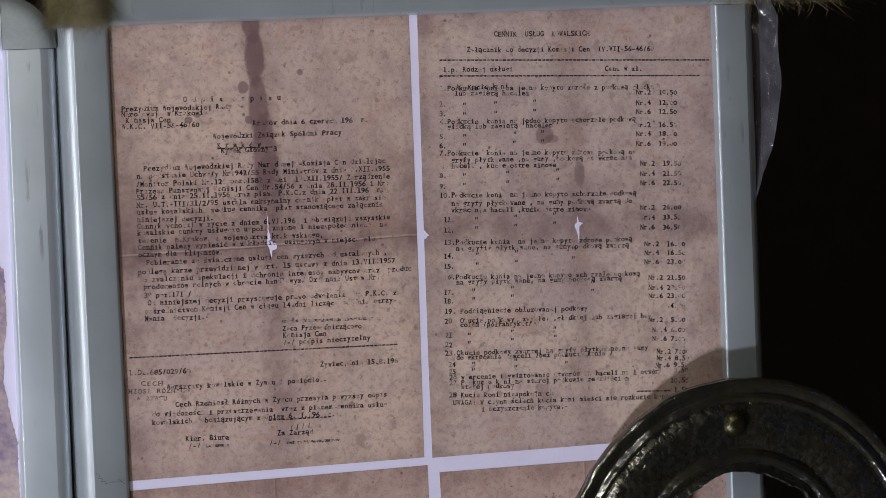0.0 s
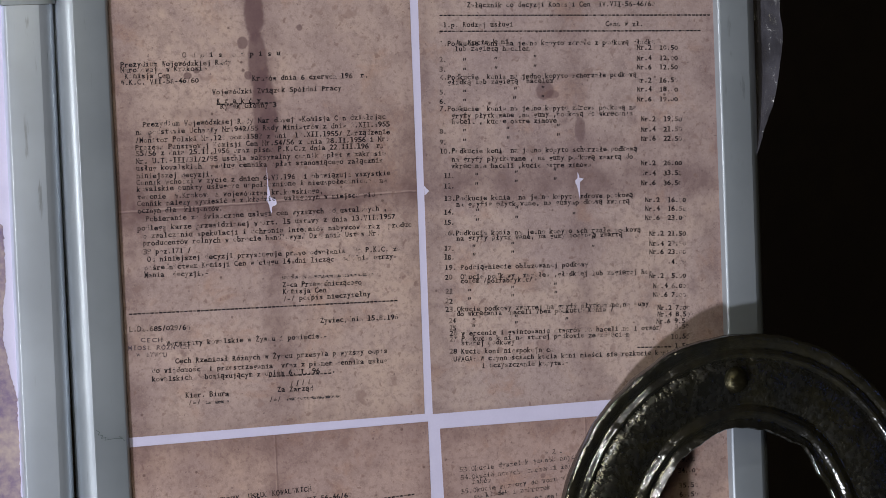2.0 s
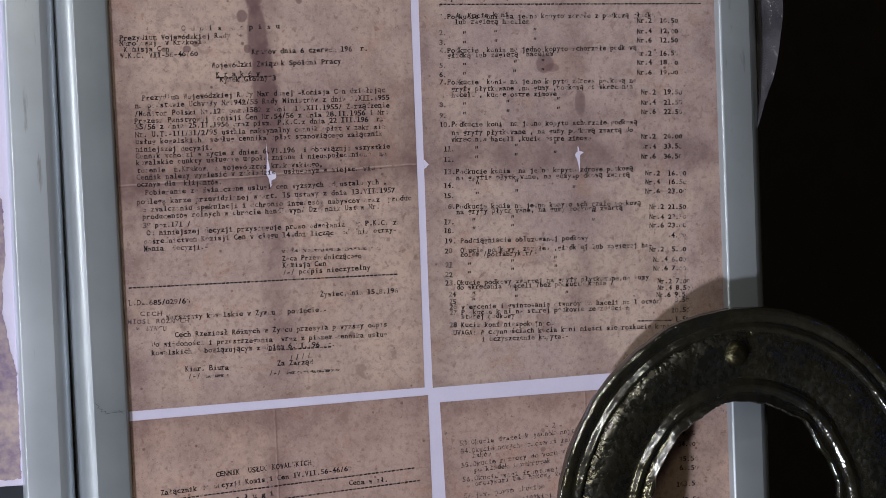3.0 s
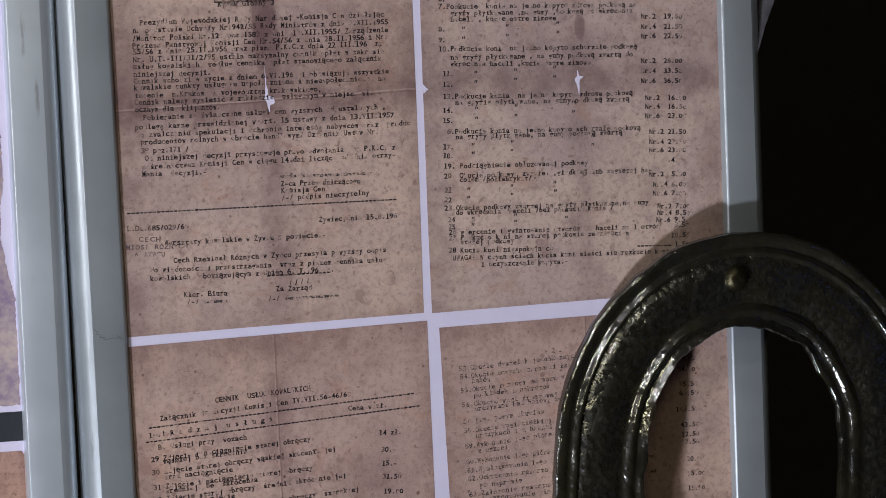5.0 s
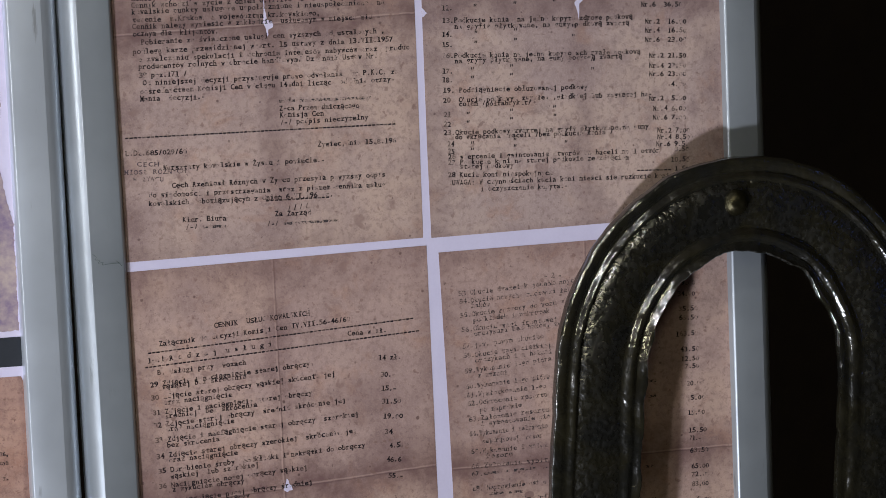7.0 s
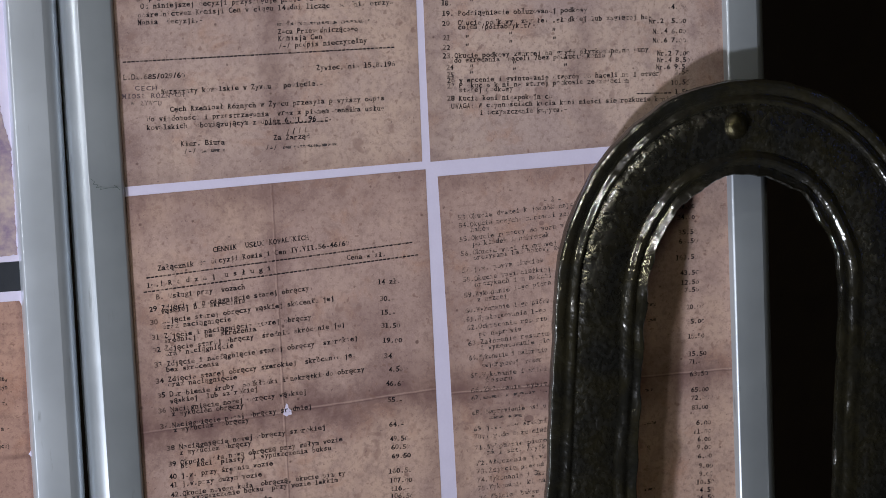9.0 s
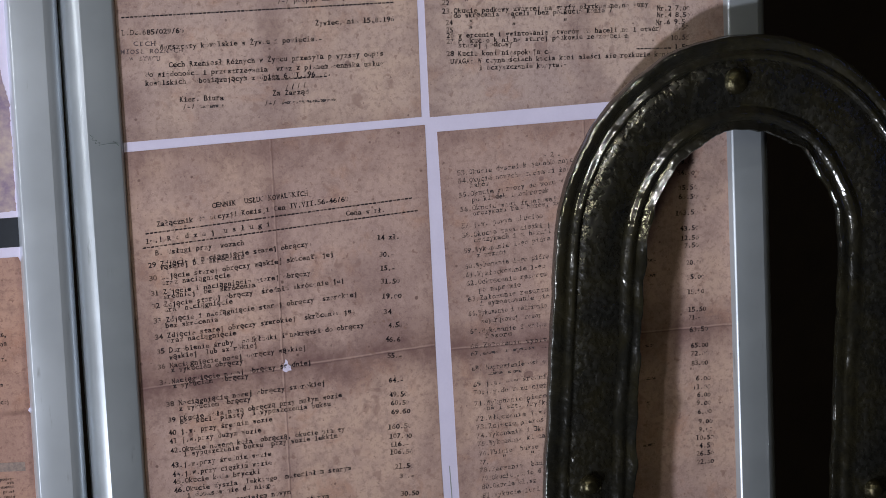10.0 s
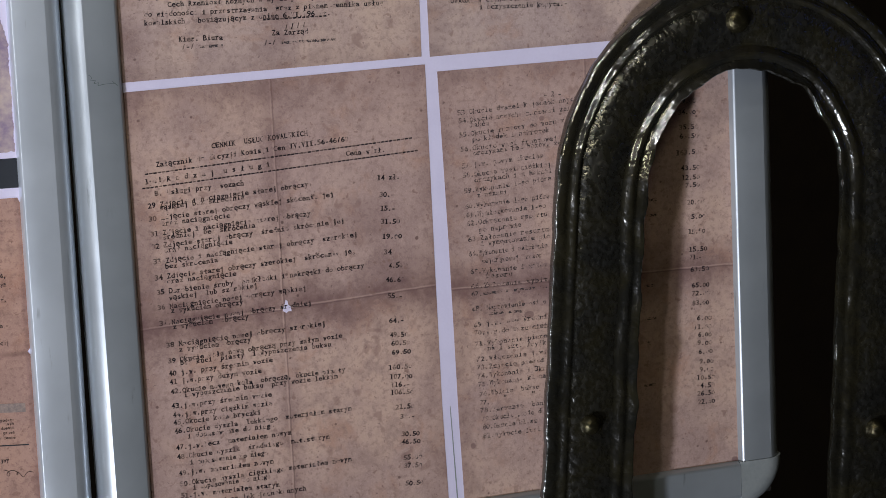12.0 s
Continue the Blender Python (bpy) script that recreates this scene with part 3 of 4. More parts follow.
typed(page_1, "producentów rolnych w obrocie handlowym/ Dziennik Ustaw Nr.", 8.7, 114.8, 116.9, 117.1)
typed(page_1, "39 poz.171 /", 8.7, 118.5, 30.1, 119.2)
typed(page_1, "Od niniejszej decyzji przysługuje prawo odwołania  do P.K.C. za", 10.2, 121.9, 126.1, 124.6)
typed(page_1, "pośrednictwem Komisji Cen w ciągu 14 dni licząc  od dnia otrzy-", 8.8, 125.5, 124.2, 127.9)
typed(page_1, "Mania  decyzji.-", 8.6, 128.7, 37.5, 129.6)
typed(page_1, "####", 70.4, 133.9, 78.1, 134.0)
typed(page_1, "#########", 80.0, 134.2, 97.9, 134.8)
typed(page_1, "########", 98.3, 134.8, 113.1, 135.2)
typed(page_1, "Z-ca Przewodniczącego", 70.5, 137.2, 107.2, 138.5)
typed(page_1, "Komisja Cen", 70.6, 140.1, 90.8, 140.8)
typed(page_1, "/-/ podpis nieczytelny", 70.5, 143.4, 111.2, 143.9)
dashes(page_1, 1.1, 145.1, 124.0, 147.8)

typed(page_1, "Żywiec,dnia 15.8.196", 87.1, 154.3, 123.7, 155.2)
typed(page_1, "L.Dz.685/029/60", 0.7, 151.7, 28.1, 152.9)
stamped(page_1, "CECH", 5.4, 156.7, 15.5, 157.4)
stamped(page_1, "MIOSŁ RÓŻNYCH", -0.3, 159.8, 27.3, 161.2)
stamped(page_1, "W ŻYWCU", 3.3, 163.0, 17.1, 163.9)
typed(page_1, "Warsztaty kowalskie w Żywcu i powiecie.-", 16.9, 159.2, 90.1, 161.2)
typed(page_1, "Cech Rzemiosł Różnych w Żywcu przesyła powyższy odpis", 20.5, 167.1, 117.9, 170.0)
typed(page_1, "do wiadomości i przestrzegania  wraz z pismem cennika usług", 9.8, 170.6, 117.7, 174.4)
typed(page_1, "kowalskich  obowiązującym z dniem 6.VI.196  r.", 9.7, 174.2, 93.3, 176.8)
dashes(page_1, 62.4, 177.2, 91.8, 177.9)
typed(page_1, "Kier. Biura", 24.4, 182.4, 44.1, 183.3)
typed(page_1, "/-/", 25.4, 185.8, 31.2, 186.0)
typed(page_1, "######", 33.3, 186.2, 43.9, 186.7)
typed(page_1, "Za Zarząd", 66.0, 183.4, 82.7, 184.0)
typed(page_1, "////", 71.5, 181.5, 82.3, 180.9)
typed(page_1, "/-/", 62.2, 187.4, 67.6, 187.6)
typed(page_1, "##############", 70.0, 187.8, 95.2, 188.4)

typed(page_2, "CENNIK  USŁUG  KOWALSKICH", 175.3, 11.1, 221.9, 12.3)
typed(page_2, "Załącznik do decyzji Komisji Cen  IV.VII-56-46/60", 162.0, 17.6, 253.6, 20.4)
dashes(page_2, 148.9, 21.6, 281.3, 26.5)
typed(page_2, "l.p. Rodzaj usługi", 150.4, 26.0, 183.9, 27.0)
typed(page_2, "Cena w zł.", 228.7, 28.6, 247.5, 29.3)
dashes(page_2, 148.6, 28.7, 276.3, 33.5)
typed(page_2, "A. Kucie koni", 156.0, 34.2, 181.6, 34.6)
typed(page_2, "1.Podkucie konia na jedno kopyto zdrowe z podkową gładką", 148.3, 34.3, 253.0, 37.8)
typed(page_2, "lub zagiętą hacelem", 155.4, 36.8, 191.4, 38.2)
typed(page_2, "Nr.2  10.50", 243.7, 40.0, 264.3, 40.9)
typed(page_2, "2.", 148.0, 41.4, 151.4, 41.6)
typed(page_2, "Nr.4  12.00", 243.5, 44.8, 264.1, 45.7)
typed(page_2, "3.", 147.8, 45.7, 151.2, 45.9)
typed(page_2, "Nr.6  12.50", 243.4, 48.9, 263.9, 49.9)
typed(page_2, "4.Podkucie  konia na jedno kopyto schorzałe podkową", 147.7, 49.3, 243.2, 52.3)
typed(page_2, "gładką lub zagiętą  hacelem", 151.3, 51.7, 202.2, 53.1)
typed(page_2, "Nr.2  16.50", 243.1, 54.9, 263.7, 55.8)
typed(page_2, "5.", 147.4, 55.9, 150.8, 56.1)
typed(page_2, "Nr.4  18.00", 243.0, 59.0, 263.6, 60.0)
typed(page_2, "6.", 147.2, 60.1, 150.6, 60.3)
typed(page_2, "Nr.6  19.00", 242.8, 63.6, 263.4, 64.5)
typed(page_2, "7.Podkucie  konia na jedno kopyto zdrowe podkową na", 147.1, 63.4, 242.7, 67.2)
typed(page_2, "gryfy płytkowane ,na gumy ,podkową do wkręcania", 152.6, 66.7, 240.8, 69.8)
typed(page_2, "haceli , kucie ostre zimowe", 152.5, 69.3, 203.2, 71.4)
typed(page_2, "Nr.2  19.50", 244.5, 72.7, 265.1, 73.8)
typed(page_2, "8.", 146.7, 73.4, 150.1, 73.6)
typed(page_2, "Nr.4  21.50", 244.3, 77.4, 265.0, 78.4)
typed(page_2, "9.", 146.5, 78.3, 149.9, 78.5)
typed(page_2, "Nr.6  22.50", 244.2, 81.7, 264.8, 82.8)
dittos(page_2, 42.2, 159.9, 174.9, 193.8)
dittos(page_2, 46.5, 159.8, 174.8, 193.6)
dittos(page_2, 56.3, 159.4, 183.7, 197.1)
dittos(page_2, 60.4, 159.2, 183.2, 196.9)
dittos(page_2, 73.9, 158.6, 179.4, 203.8)
dittos(page_2, 78.2, 158.4, 179.3, 203.7)

typed(page_2, "10.Podkucie konia na jedno kopyto schorzałe podkową", 146.3, 82.3, 242.2, 86.2)
typed(page_2, "na gryfy płytkowane , na gumy podkową zwartą do", 151.8, 86.3, 240.0, 89.6)
typed(page_2, "wkręcania haceli ,kucie ostre zimowe", 151.6, 89.2, 219.2, 92.3)
typed(page_2, "Nr.2  26.00", 243.7, 92.9, 264.4, 94.0)
typed(page_2, "11.", 147.9, 93.3, 153.0, 93.6)
typed(page_2, "Nr.4  33.50", 243.6, 97.5, 264.2, 98.7)
typed(page_2, "12.", 147.7, 98.0, 152.8, 98.3)
typed(page_2, "Nr.6  36.50", 243.4, 102.1, 264.0, 103.3)
typed(page_2, "13.Podkucie konia  na jedno kopyto zdrowe podkową", 147.5, 103.6, 239.3, 107.3)
typed(page_2, "na gryfie płytkowane, na gumy podkową zwartą", 153.1, 106.6, 237.6, 110.0)
typed(page_2, "Nr.2  16.00", 245.1, 109.9, 265.8, 111.2)
typed(page_2, "14.", 147.2, 109.7, 152.3, 110.0)
typed(page_2, "Nr.4  16.50", 245.0, 114.0, 265.7, 115.2)
typed(page_2, "15.", 147.0, 114.3, 152.1, 114.6)
typed(page_2, "Nr.6  23.00", 244.8, 118.2, 265.5, 119.4)
typed(page_2, "16.Podkucie konia na jedno kopyto schorzałe podkową", 146.8, 119.2, 242.6, 123.4)
typed(page_2, "na gryfy płytkowane, na gumy podkową zwartą", 152.6, 121.8, 233.5, 124.9)
typed(page_2, "Nr.2 21.50", 246.6, 125.5, 265.2, 126.7)
typed(page_2, "17.", 146.6, 126.0, 151.7, 126.4)
typed(page_2, "Nr.4 22.50", 246.4, 130.1, 265.1, 131.3)
typed(page_2, "18.", 146.4, 130.0, 151.5, 130.3)
typed(page_2, "Nr.6 23.00", 246.3, 134.0, 264.9, 135.2)
typed(page_2, "19. Podciągnięcie obluzowanej podkowy", 146.5, 134.7, 216.1, 137.7)
typed(page_2, "4.00", 257.1, 139.3, 264.6, 139.8)
typed(page_2, "20  Okucie podkowy  zwykłej ,gładkiej lub zagiętej ha-", 146.3, 139.1, 247.6, 143.1)
typed(page_2, "colem /półfabrykat/", 153.7, 141.1, 188.5, 142.9)
typed(page_2, "Nr.2  5.00", 245.9, 145.1, 264.5, 146.3)
typed(page_2, "21", 146.3, 145.5, 149.9, 145.8)
typed(page_2, "Nr.4 6.00", 247.6, 149.9, 264.3, 151.0)
typed(page_2, "22", 146.1, 149.7, 149.7, 150.0)
typed(page_2, "Nr.6 7.00", 247.5, 154.0, 264.2, 155.1)
typed(page_2, "23.Okucie podkowy zwartej na gryfy płytkowane,na gumy", 145.9, 153.6, 245.4, 157.9)
typed(page_2, "do wkręcania  haceli /bez podkucia konia /", 151.2, 155.8, 227.8, 159.2)
typed(page_2, "Nr.2 7.00", 249.4, 160.1, 265.9, 161.3)
typed(page_2, "Nr.4 8.50", 249.3, 163.1, 265.8, 164.3)
dittos(page_2, 93.9, 163.6, 182.6, 201.4)
dittos(page_2, 98.1, 163.4, 182.4, 201.3)
dittos(page_2, 110.0, 163.3, 182.2, 210.1)
dittos(page_2, 114.4, 163.1, 182.0, 209.9)
dittos(page_2, 126.1, 160.9, 179.6, 218.9)
dittos(page_2, 130.0, 160.8, 179.4, 218.7)
dittos(page_2, 146.0, 158.0, 178.7, 199.5)
dittos(page_2, 149.8, 157.8, 178.6, 199.6)

typed(page_2, "24", 147.5, 158.7, 150.8, 158.9)
typed(page_2, "25", 147.6, 162.0, 150.8, 162.2)
dittos(page_2, 159.3, 159.5, 179.9, 204.6)
dittos(page_2, 162.2, 159.3, 179.8, 204.5)
typed(page_2, "Nr.6 9.50", 248.6, 166.3, 265.1, 167.5)
typed(page_2, "3.50", 257.9, 169.4, 265.0, 169.9)
typed(page_2, "26 wiercenie i gwintowanie otworów do haceli na 1 otwór", 147.5, 164.5, 250.4, 169.4)
typed(page_2, "27 Podkucie koni na starej podkowie ze zdjęciem", 147.4, 167.1, 235.2, 171.3)
typed(page_2, "starej podkowy", 152.8, 169.3, 178.8, 170.6)
typed(page_2, "10.50", 255.8, 174.0, 265.2, 174.7)
dashes(page_2, 238.8, 177.7, 256.2, 178.7)
typed(page_2, "1.50", 257.6, 178.4, 264.7, 178.9)
typed(page_2, "28 Kucie koni niespokojnych", 147.1, 172.7, 197.5, 175.5)
typed(page_2, "UWAGA: W czynnościach kucia koni mieści się rozkucie konia", 148.8, 176.3, 256.8, 181.3)
typed(page_2, "i oczyszczenie kopyta.-", 162.3, 180.2, 204.6, 182.0)

typed(page_3, "CENNIK  USŁUG KOWALSKICH", 35.9, 230.2, 79.8, 228.8)
typed(page_3, "Załącznik do decyzji Komisji Cen IV.VII.56-46/60", 10.7, 235.9, 98.4, 233.1)
dashes(page_3, 5.6, 239.5, 128.3, 235.7)
typed(page_3, "lp.! R o d z a j  u s ł u g i", 5.3, 243.0, 61.9, 240.9)
typed(page_3, "Cena w zł.", 96.7, 239.8, 115.2, 239.8)
dashes(page_3, 3.9, 245.7, 130.7, 241.6)
typed(page_3, "B. Usługi przy  wozach", 9.2, 248.6, 49.5, 247.9)
typed(page_3, "29 Zdjęcie i naciągnięcie starej obręczy", 5.8, 253.7, 78.7, 251.6)
typed(page_3, "14 zł.", 110.5, 252.2, 121.3, 252.6)
typed(page_3, "wąskiej bez skrócenia", 11.0, 254.9, 49.4, 254.1)
typed(page_3, "30 Zdjęcie starej obręczy wąskiej skócenie jej", 5.8, 259.5, 90.1, 257.2)
typed(page_3, "30.-", 111.1, 259.7, 118.2, 260.4)
typed(page_3, "oraz naciągnięcie", 11.4, 261.9, 42.4, 261.6)
typed(page_3, "31 Zdjęcie i naciągnięcie starej obręczy", 6.2, 266.2, 79.0, 264.7)
typed(page_3, "15.-", 111.2, 266.0, 118.3, 266.8)

typed(page_3, "średniej  bez skrócenia", 11.6, 268.1, 53.6, 267.2)
typed(page_3, "32 Zdjęcie starej obręczy  średnie skrócenie jej", 6.2, 271.8, 94.4, 269.6)
typed(page_3, "31.50", 111.1, 272.0, 120.2, 272.8)
typed(page_3, "oraz naciągnięcie", 11.8, 273.9, 42.7, 273.4)
typed(page_3, "33 Zdjęcie i naciągnięcie starej obręczy  szerokiej", 6.6, 278.6, 100.1, 276.5)
typed(page_3, "19.00", 111.4, 278.9, 120.8, 279.7)
typed(page_3, "bez skrócenia", 11.7, 281.1, 35.7, 280.7)
typed(page_3, "34 Zdjęcie starej obręczy szerokiej  skrócenie jej", 6.7, 285.7, 98.8, 283.9)
typed(page_3, "34", 111.7, 286.0, 115.6, 286.4)
typed(page_3, "oraz naciągnięcie", 12.1, 287.7, 43.5, 287.8)
typed(page_3, "35 Dorobienie śruby  podkładki i nakrętki do obręczy", 7.1, 292.3, 102.5, 290.9)
typed(page_3, "4.50", 113.7, 292.4, 120.4, 293.0)
typed(page_3, "wąskiej  lub szerokiej", 12.5, 295.2, 52.8, 294.2)
typed(page_3, "36 Naciągnięcie nowej obręczy wąskiej", 7.0, 299.1, 75.1, 298.1)
typed(page_3, "46.60", 112.0, 298.7, 121.0, 299.5)
typed(page_3, "z wykuciem obręczy", 12.9, 301.0, 45.8, 301.0)
typed(page_3, "37.Naciągnięcie nowej obręczy średniej", 7.4, 306.2, 77.1, 305.0)
typed(page_3, "55.-", 112.5, 306.3, 119.7, 306.9)
typed(page_3, "z wykuciem  obręczy", 13.3, 308.2, 47.9, 307.8)
typed(page_3, "38 Naciągnięcie nowej obręczy szerokiej", 9.8, 316.3, 83.0, 315.2)
typed(page_3, "64.-", 112.6, 317.6, 119.8, 318.2)
typed(page_3, "z wykuciem obręczy", 15.4, 318.8, 48.3, 318.3)
typed(page_3, "39 Okucie koła nową obręczą przy małym wozie", 10.1, 323.4, 90.5, 321.6)
typed(page_3, "49.50", 112.6, 324.4, 121.4, 324.8)
typed(page_3, "bez kucia piasty  i wypuszczenia buksu", 15.5, 324.8, 85.1, 325.0)
typed(page_3, "60.50", 113.1, 328.1, 122.1, 328.8)
typed(page_3, "40 j.w. przy średnim wozie", 10.0, 329.2, 57.7, 328.6)
typed(page_3, "69.50", 113.1, 332.4, 122.3, 333.0)
typed(page_3, "41 j.w.przy dużym wozie", 10.1, 333.0, 52.3, 333.0)
typed(page_3, "42.Okucie nowego koła  obręczą, okucie piasty", 10.3, 337.3, 91.0, 337.3)
typed(page_3, "160.50", 111.2, 339.2, 122.6, 339.7)
typed(page_3, "i wypuszczenie buksu  przy wozie lekkim", 16.2, 339.4, 87.4, 340.0)
typed(page_3, "107.00", 111.6, 343.5, 122.4, 344.3)
typed(page_3, "116.-", 111.7, 347.4, 121.1, 348.0)
typed(page_3, "106.50", 111.5, 350.9, 122.7, 351.7)

typed(page_3, "43.j.w.przy średnim wozie", 10.2, 344.0, 56.3, 344.3)
typed(page_3, "44.j.w.przy ciężkim wozie", 10.5, 348.1, 56.3, 348.3)
typed(page_3, "45.Okucie koła bryczki", 10.6, 351.5, 50.8, 351.8)
typed(page_3, "46.Okucie dyszla  lekkiego  materiałem starym", 10.8, 355.5, 93.0, 355.6)
typed(page_3, "21.50", 113.5, 357.9, 122.7, 358.5)
typed(page_3, "i dopasowanie do niego", 16.6, 358.3, 56.5, 358.6)
typed(page_3, "37.-", 115.5, 362.5, 122.7, 363.0)
typed(page_3, "47.j.w.lecz  materiałem nowym", 11.0, 363.0, 64.2, 362.9)
typed(page_3, "48.Okucie dyszla  średniego  mat.starym", 11.2, 367.2, 81.9, 367.2)
typed(page_3, "30.50", 115.7, 370.8, 124.5, 371.5)
typed(page_3, "i dopasowanie do niego", 17.0, 370.4, 52.8, 370.9)
typed(page_3, "46.50", 115.5, 374.5, 124.7, 375.2)
typed(page_3, "49.j.w. materiałem nowym", 11.4, 374.8, 55.3, 375.1)
typed(page_3, "50.Okucie dyszla ciężkiego materiałem nowym", 11.6, 379.7, 91.7, 379.0)
typed(page_3, "55.00", 116.1, 382.0, 125.2, 382.6)
typed(page_3, "i dopasowanie do niego", 17.6, 382.0, 53.4, 381.8)
typed(page_3, "37.50", 116.2, 385.8, 125.0, 386.5)
typed(page_3, "51.j.w. materiałem starym", 11.8, 385.1, 57.3, 386.2)
typed(page_3, "50.50", 116.4, 394.2, 125.2, 394.8)
typed(page_3, "52.Okucie dyszelek jednokonnych", 11.9, 389.5, 69.7, 389.8)

typed(page_4, "- 2 -", 191.3, 222.3, 199.9, 222.7)
typed(page_4, "53.Okucie dyszelek jednokonnych", 149.6, 226.8, 207.8, 225.6)
typed(page_4, "54.Okucie nowych  zaczepki żelaz", 150.0, 230.4, 207.7, 229.6)
typed(page_4, "haków", 155.6, 232.6, 164.7, 232.7)
typed(page_4, "55.Okucie rozwory do wozu w", 150.0, 236.8, 200.7, 235.0)
typed(page_4, "podkładek i nakrętek", 156.2, 239.3, 193.5, 238.6)
typed(page_4, "56.Okucie wagi frontowej", 150.3, 243.3, 197.1, 242.8)
typed(page_4, "orczykami bez haków, ze", 156.3, 245.6, 199.0, 244.6)
typed(page_4, "57.j.w. nowym okuciem", 150.6, 250.9, 190.1, 249.9)
typed(page_4, "58.Okucie wagi ciężkiej", 150.8, 255.4, 193.6, 254.2)
typed(page_4, "orczykach i z hakami", 156.3, 257.9, 194.1, 257.3)
typed(page_4, "59.Wykonanie 1-go pióra", 151.1, 262.6, 193.6, 260.8)
typed(page_4, "z uszami", 157.2, 264.9, 171.9, 264.8)
typed(page_4, "60.Wykonanie 1-go pióra", 151.4, 269.6, 192.6, 268.9)
typed(page_4, "61.Wymłotkowanie 1-go", 151.6, 273.6, 190.4, 273.1)
typed(page_4, "62.Odkręcenie resortu", 151.7, 277.5, 190.9, 277.0)
typed(page_4, "po naprawie", 157.5, 281.0, 178.1, 280.7)
typed(page_4, "63.Założenie resortu", 152.0, 284.8, 191.3, 284.1)
typed(page_4, "i wymontowanie pió", 157.8, 287.3, 191.8, 287.3)
typed(page_4, "29.00", 257.2, 231.8, 266.1, 232.1)
typed(page_4, "34.00", 257.0, 236.9, 265.9, 237.2)
typed(page_4, "35.50", 257.2, 243.9, 267.1, 244.3)
typed(page_4, "63.50", 257.3, 248.2, 267.0, 248.5)
typed(page_4, "163.50", 255.4, 255.7, 267.0, 256.0)
typed(page_4, "43.50", 257.5, 263.0, 267.2, 263.3)
typed(page_4, "12.50", 257.8, 267.5, 267.0, 268.0)
typed(page_4, "7.50", 259.6, 271.2, 266.9, 271.4)
typed(page_4, "20.00", 260.2, 279.4, 268.8, 279.8)
typed(page_4, "35.00", 260.2, 286.3, 269.3, 286.6)
typed(page_4, "15.50", 260.3, 293.3, 269.0, 293.6)
typed(page_4, "###", 240.1, 275.9, 245.1, 276.1)
typed(page_4, "###", 239.9, 283.3, 244.8, 283.3)

typed(page_4, "64.Wykonanie i nałożenie", 152.1, 291.6, 190.3, 291.5)
typed(page_4, "sejdrąkowej  resor", 158.1, 295.4, 187.5, 295.9)
typed(page_4, "15.50", 260.4, 301.7, 269.7, 302.1)
typed(page_4, "71.-", 260.7, 305.3, 266.6, 305.7)
typed(page_4, "63.50", 260.8, 311.2, 270.3, 311.6)
typed(page_4, "65.Wykonanie i założ", 152.4, 299.9, 190.0, 300.4)
typed(page_4, "resoru", 159.8, 302.6, 172.8, 302.9)
typed(page_4, "66.Założenie wybit", 152.3, 306.6, 189.7, 307.4)
typed(page_4, "67.##### # ###### ##", 152.4, 310.3, 189.5, 310.6)
typed(page_4, "68. Naprawienie osi d", 152.5, 317.1, 188.6, 317.6)
typed(page_4, "########", 160.3, 320.0, 177.0, 320.7)
typed(page_4, "69.j.w. ### średni", 152.8, 324.6, 188.9, 324.7)
typed(page_4, "70.j.w.do wozu cięż", 152.8, 328.4, 188.7, 329.0)
typed(page_4, "71.Wykonanie piero", 153.0, 333.6, 188.5, 333.7)
typed(page_4, "na 1 szt. /ryfk", 158.9, 336.2, 187.7, 336.9)
typed(page_4, "72.Włączenie j.w.", 153.3, 340.7, 188.2, 341.2)
typed(page_4, "73.Zdjęcie pieroś", 153.4, 344.6, 186.7, 344.9)
typed(page_4, "74.Wykonanie i 3kr", 153.4, 348.7, 187.2, 348.9)
typed(page_4, "75.Wykonanie kl na", 153.7, 352.6, 187.1, 352.4)
typed(page_4, "76.Wbicie  buksu", 154.2, 357.2, 183.5, 357.1)
typed(page_4, "77.", 154.1, 361.1, 159.0, 361.5)
dittos(page_4, 360.0, 166.5, 180.4)
typed(page_4, "78.Zerwanie  ban", 154.2, 365.0, 185.2, 365.2)
typed(page_4, "79.Okucie ,onio d", 154.7, 369.0, 184.1, 369.0)
typed(page_4, "80.Okucie kl.szo", 154.9, 372.9, 183.5, 373.1)
typed(page_4, "81.Wykucie lusi", 155.0, 377.1, 183.3, 377.4)
typed(page_4, "65.00", 261.3, 318.8, 270.3, 319.2)
typed(page_4, "72.00", 261.1, 322.7, 270.5, 323.2)
typed(page_4, "83.00", 261.3, 327.3, 269.8, 327.7)
typed(page_4, "6.00", 263.3, 334.8, 271.0, 335.3)
typed(page_4, "11.00", 261.6, 338.8, 270.8, 339.4)
typed(page_4, "6.00", 263.7, 342.8, 270.7, 343.2)
typed(page_4, "9.00", 263.2, 346.7, 270.9, 347.2)
typed(page_4, "6.00", 263.7, 351.0, 271.0, 351.4)
typed(page_4, "9.00", 263.9, 355.6, 271.3, 356.2)
typed(page_4, "9.00", 263.9, 359.6, 271.2, 360.1)
typed(page_4, "10.50", 262.4, 363.4, 271.8, 363.9)
typed(page_4, "4.50", 263.9, 367.3, 271.7, 367.9)
typed(page_4, "26.50", 262.4, 371.0, 271.6, 371.5)
typed(page_4, "22.00", 262.6, 375.1, 271.4, 375.6)
typed(page_4, "####", 237.0, 316.2, 242.9, 316.2)
typed(page_4, "#####", 236.5, 331.8, 243.1, 331.8)
typed(page_4, "##", 236.8, 343.0, 239.6, 343.1)
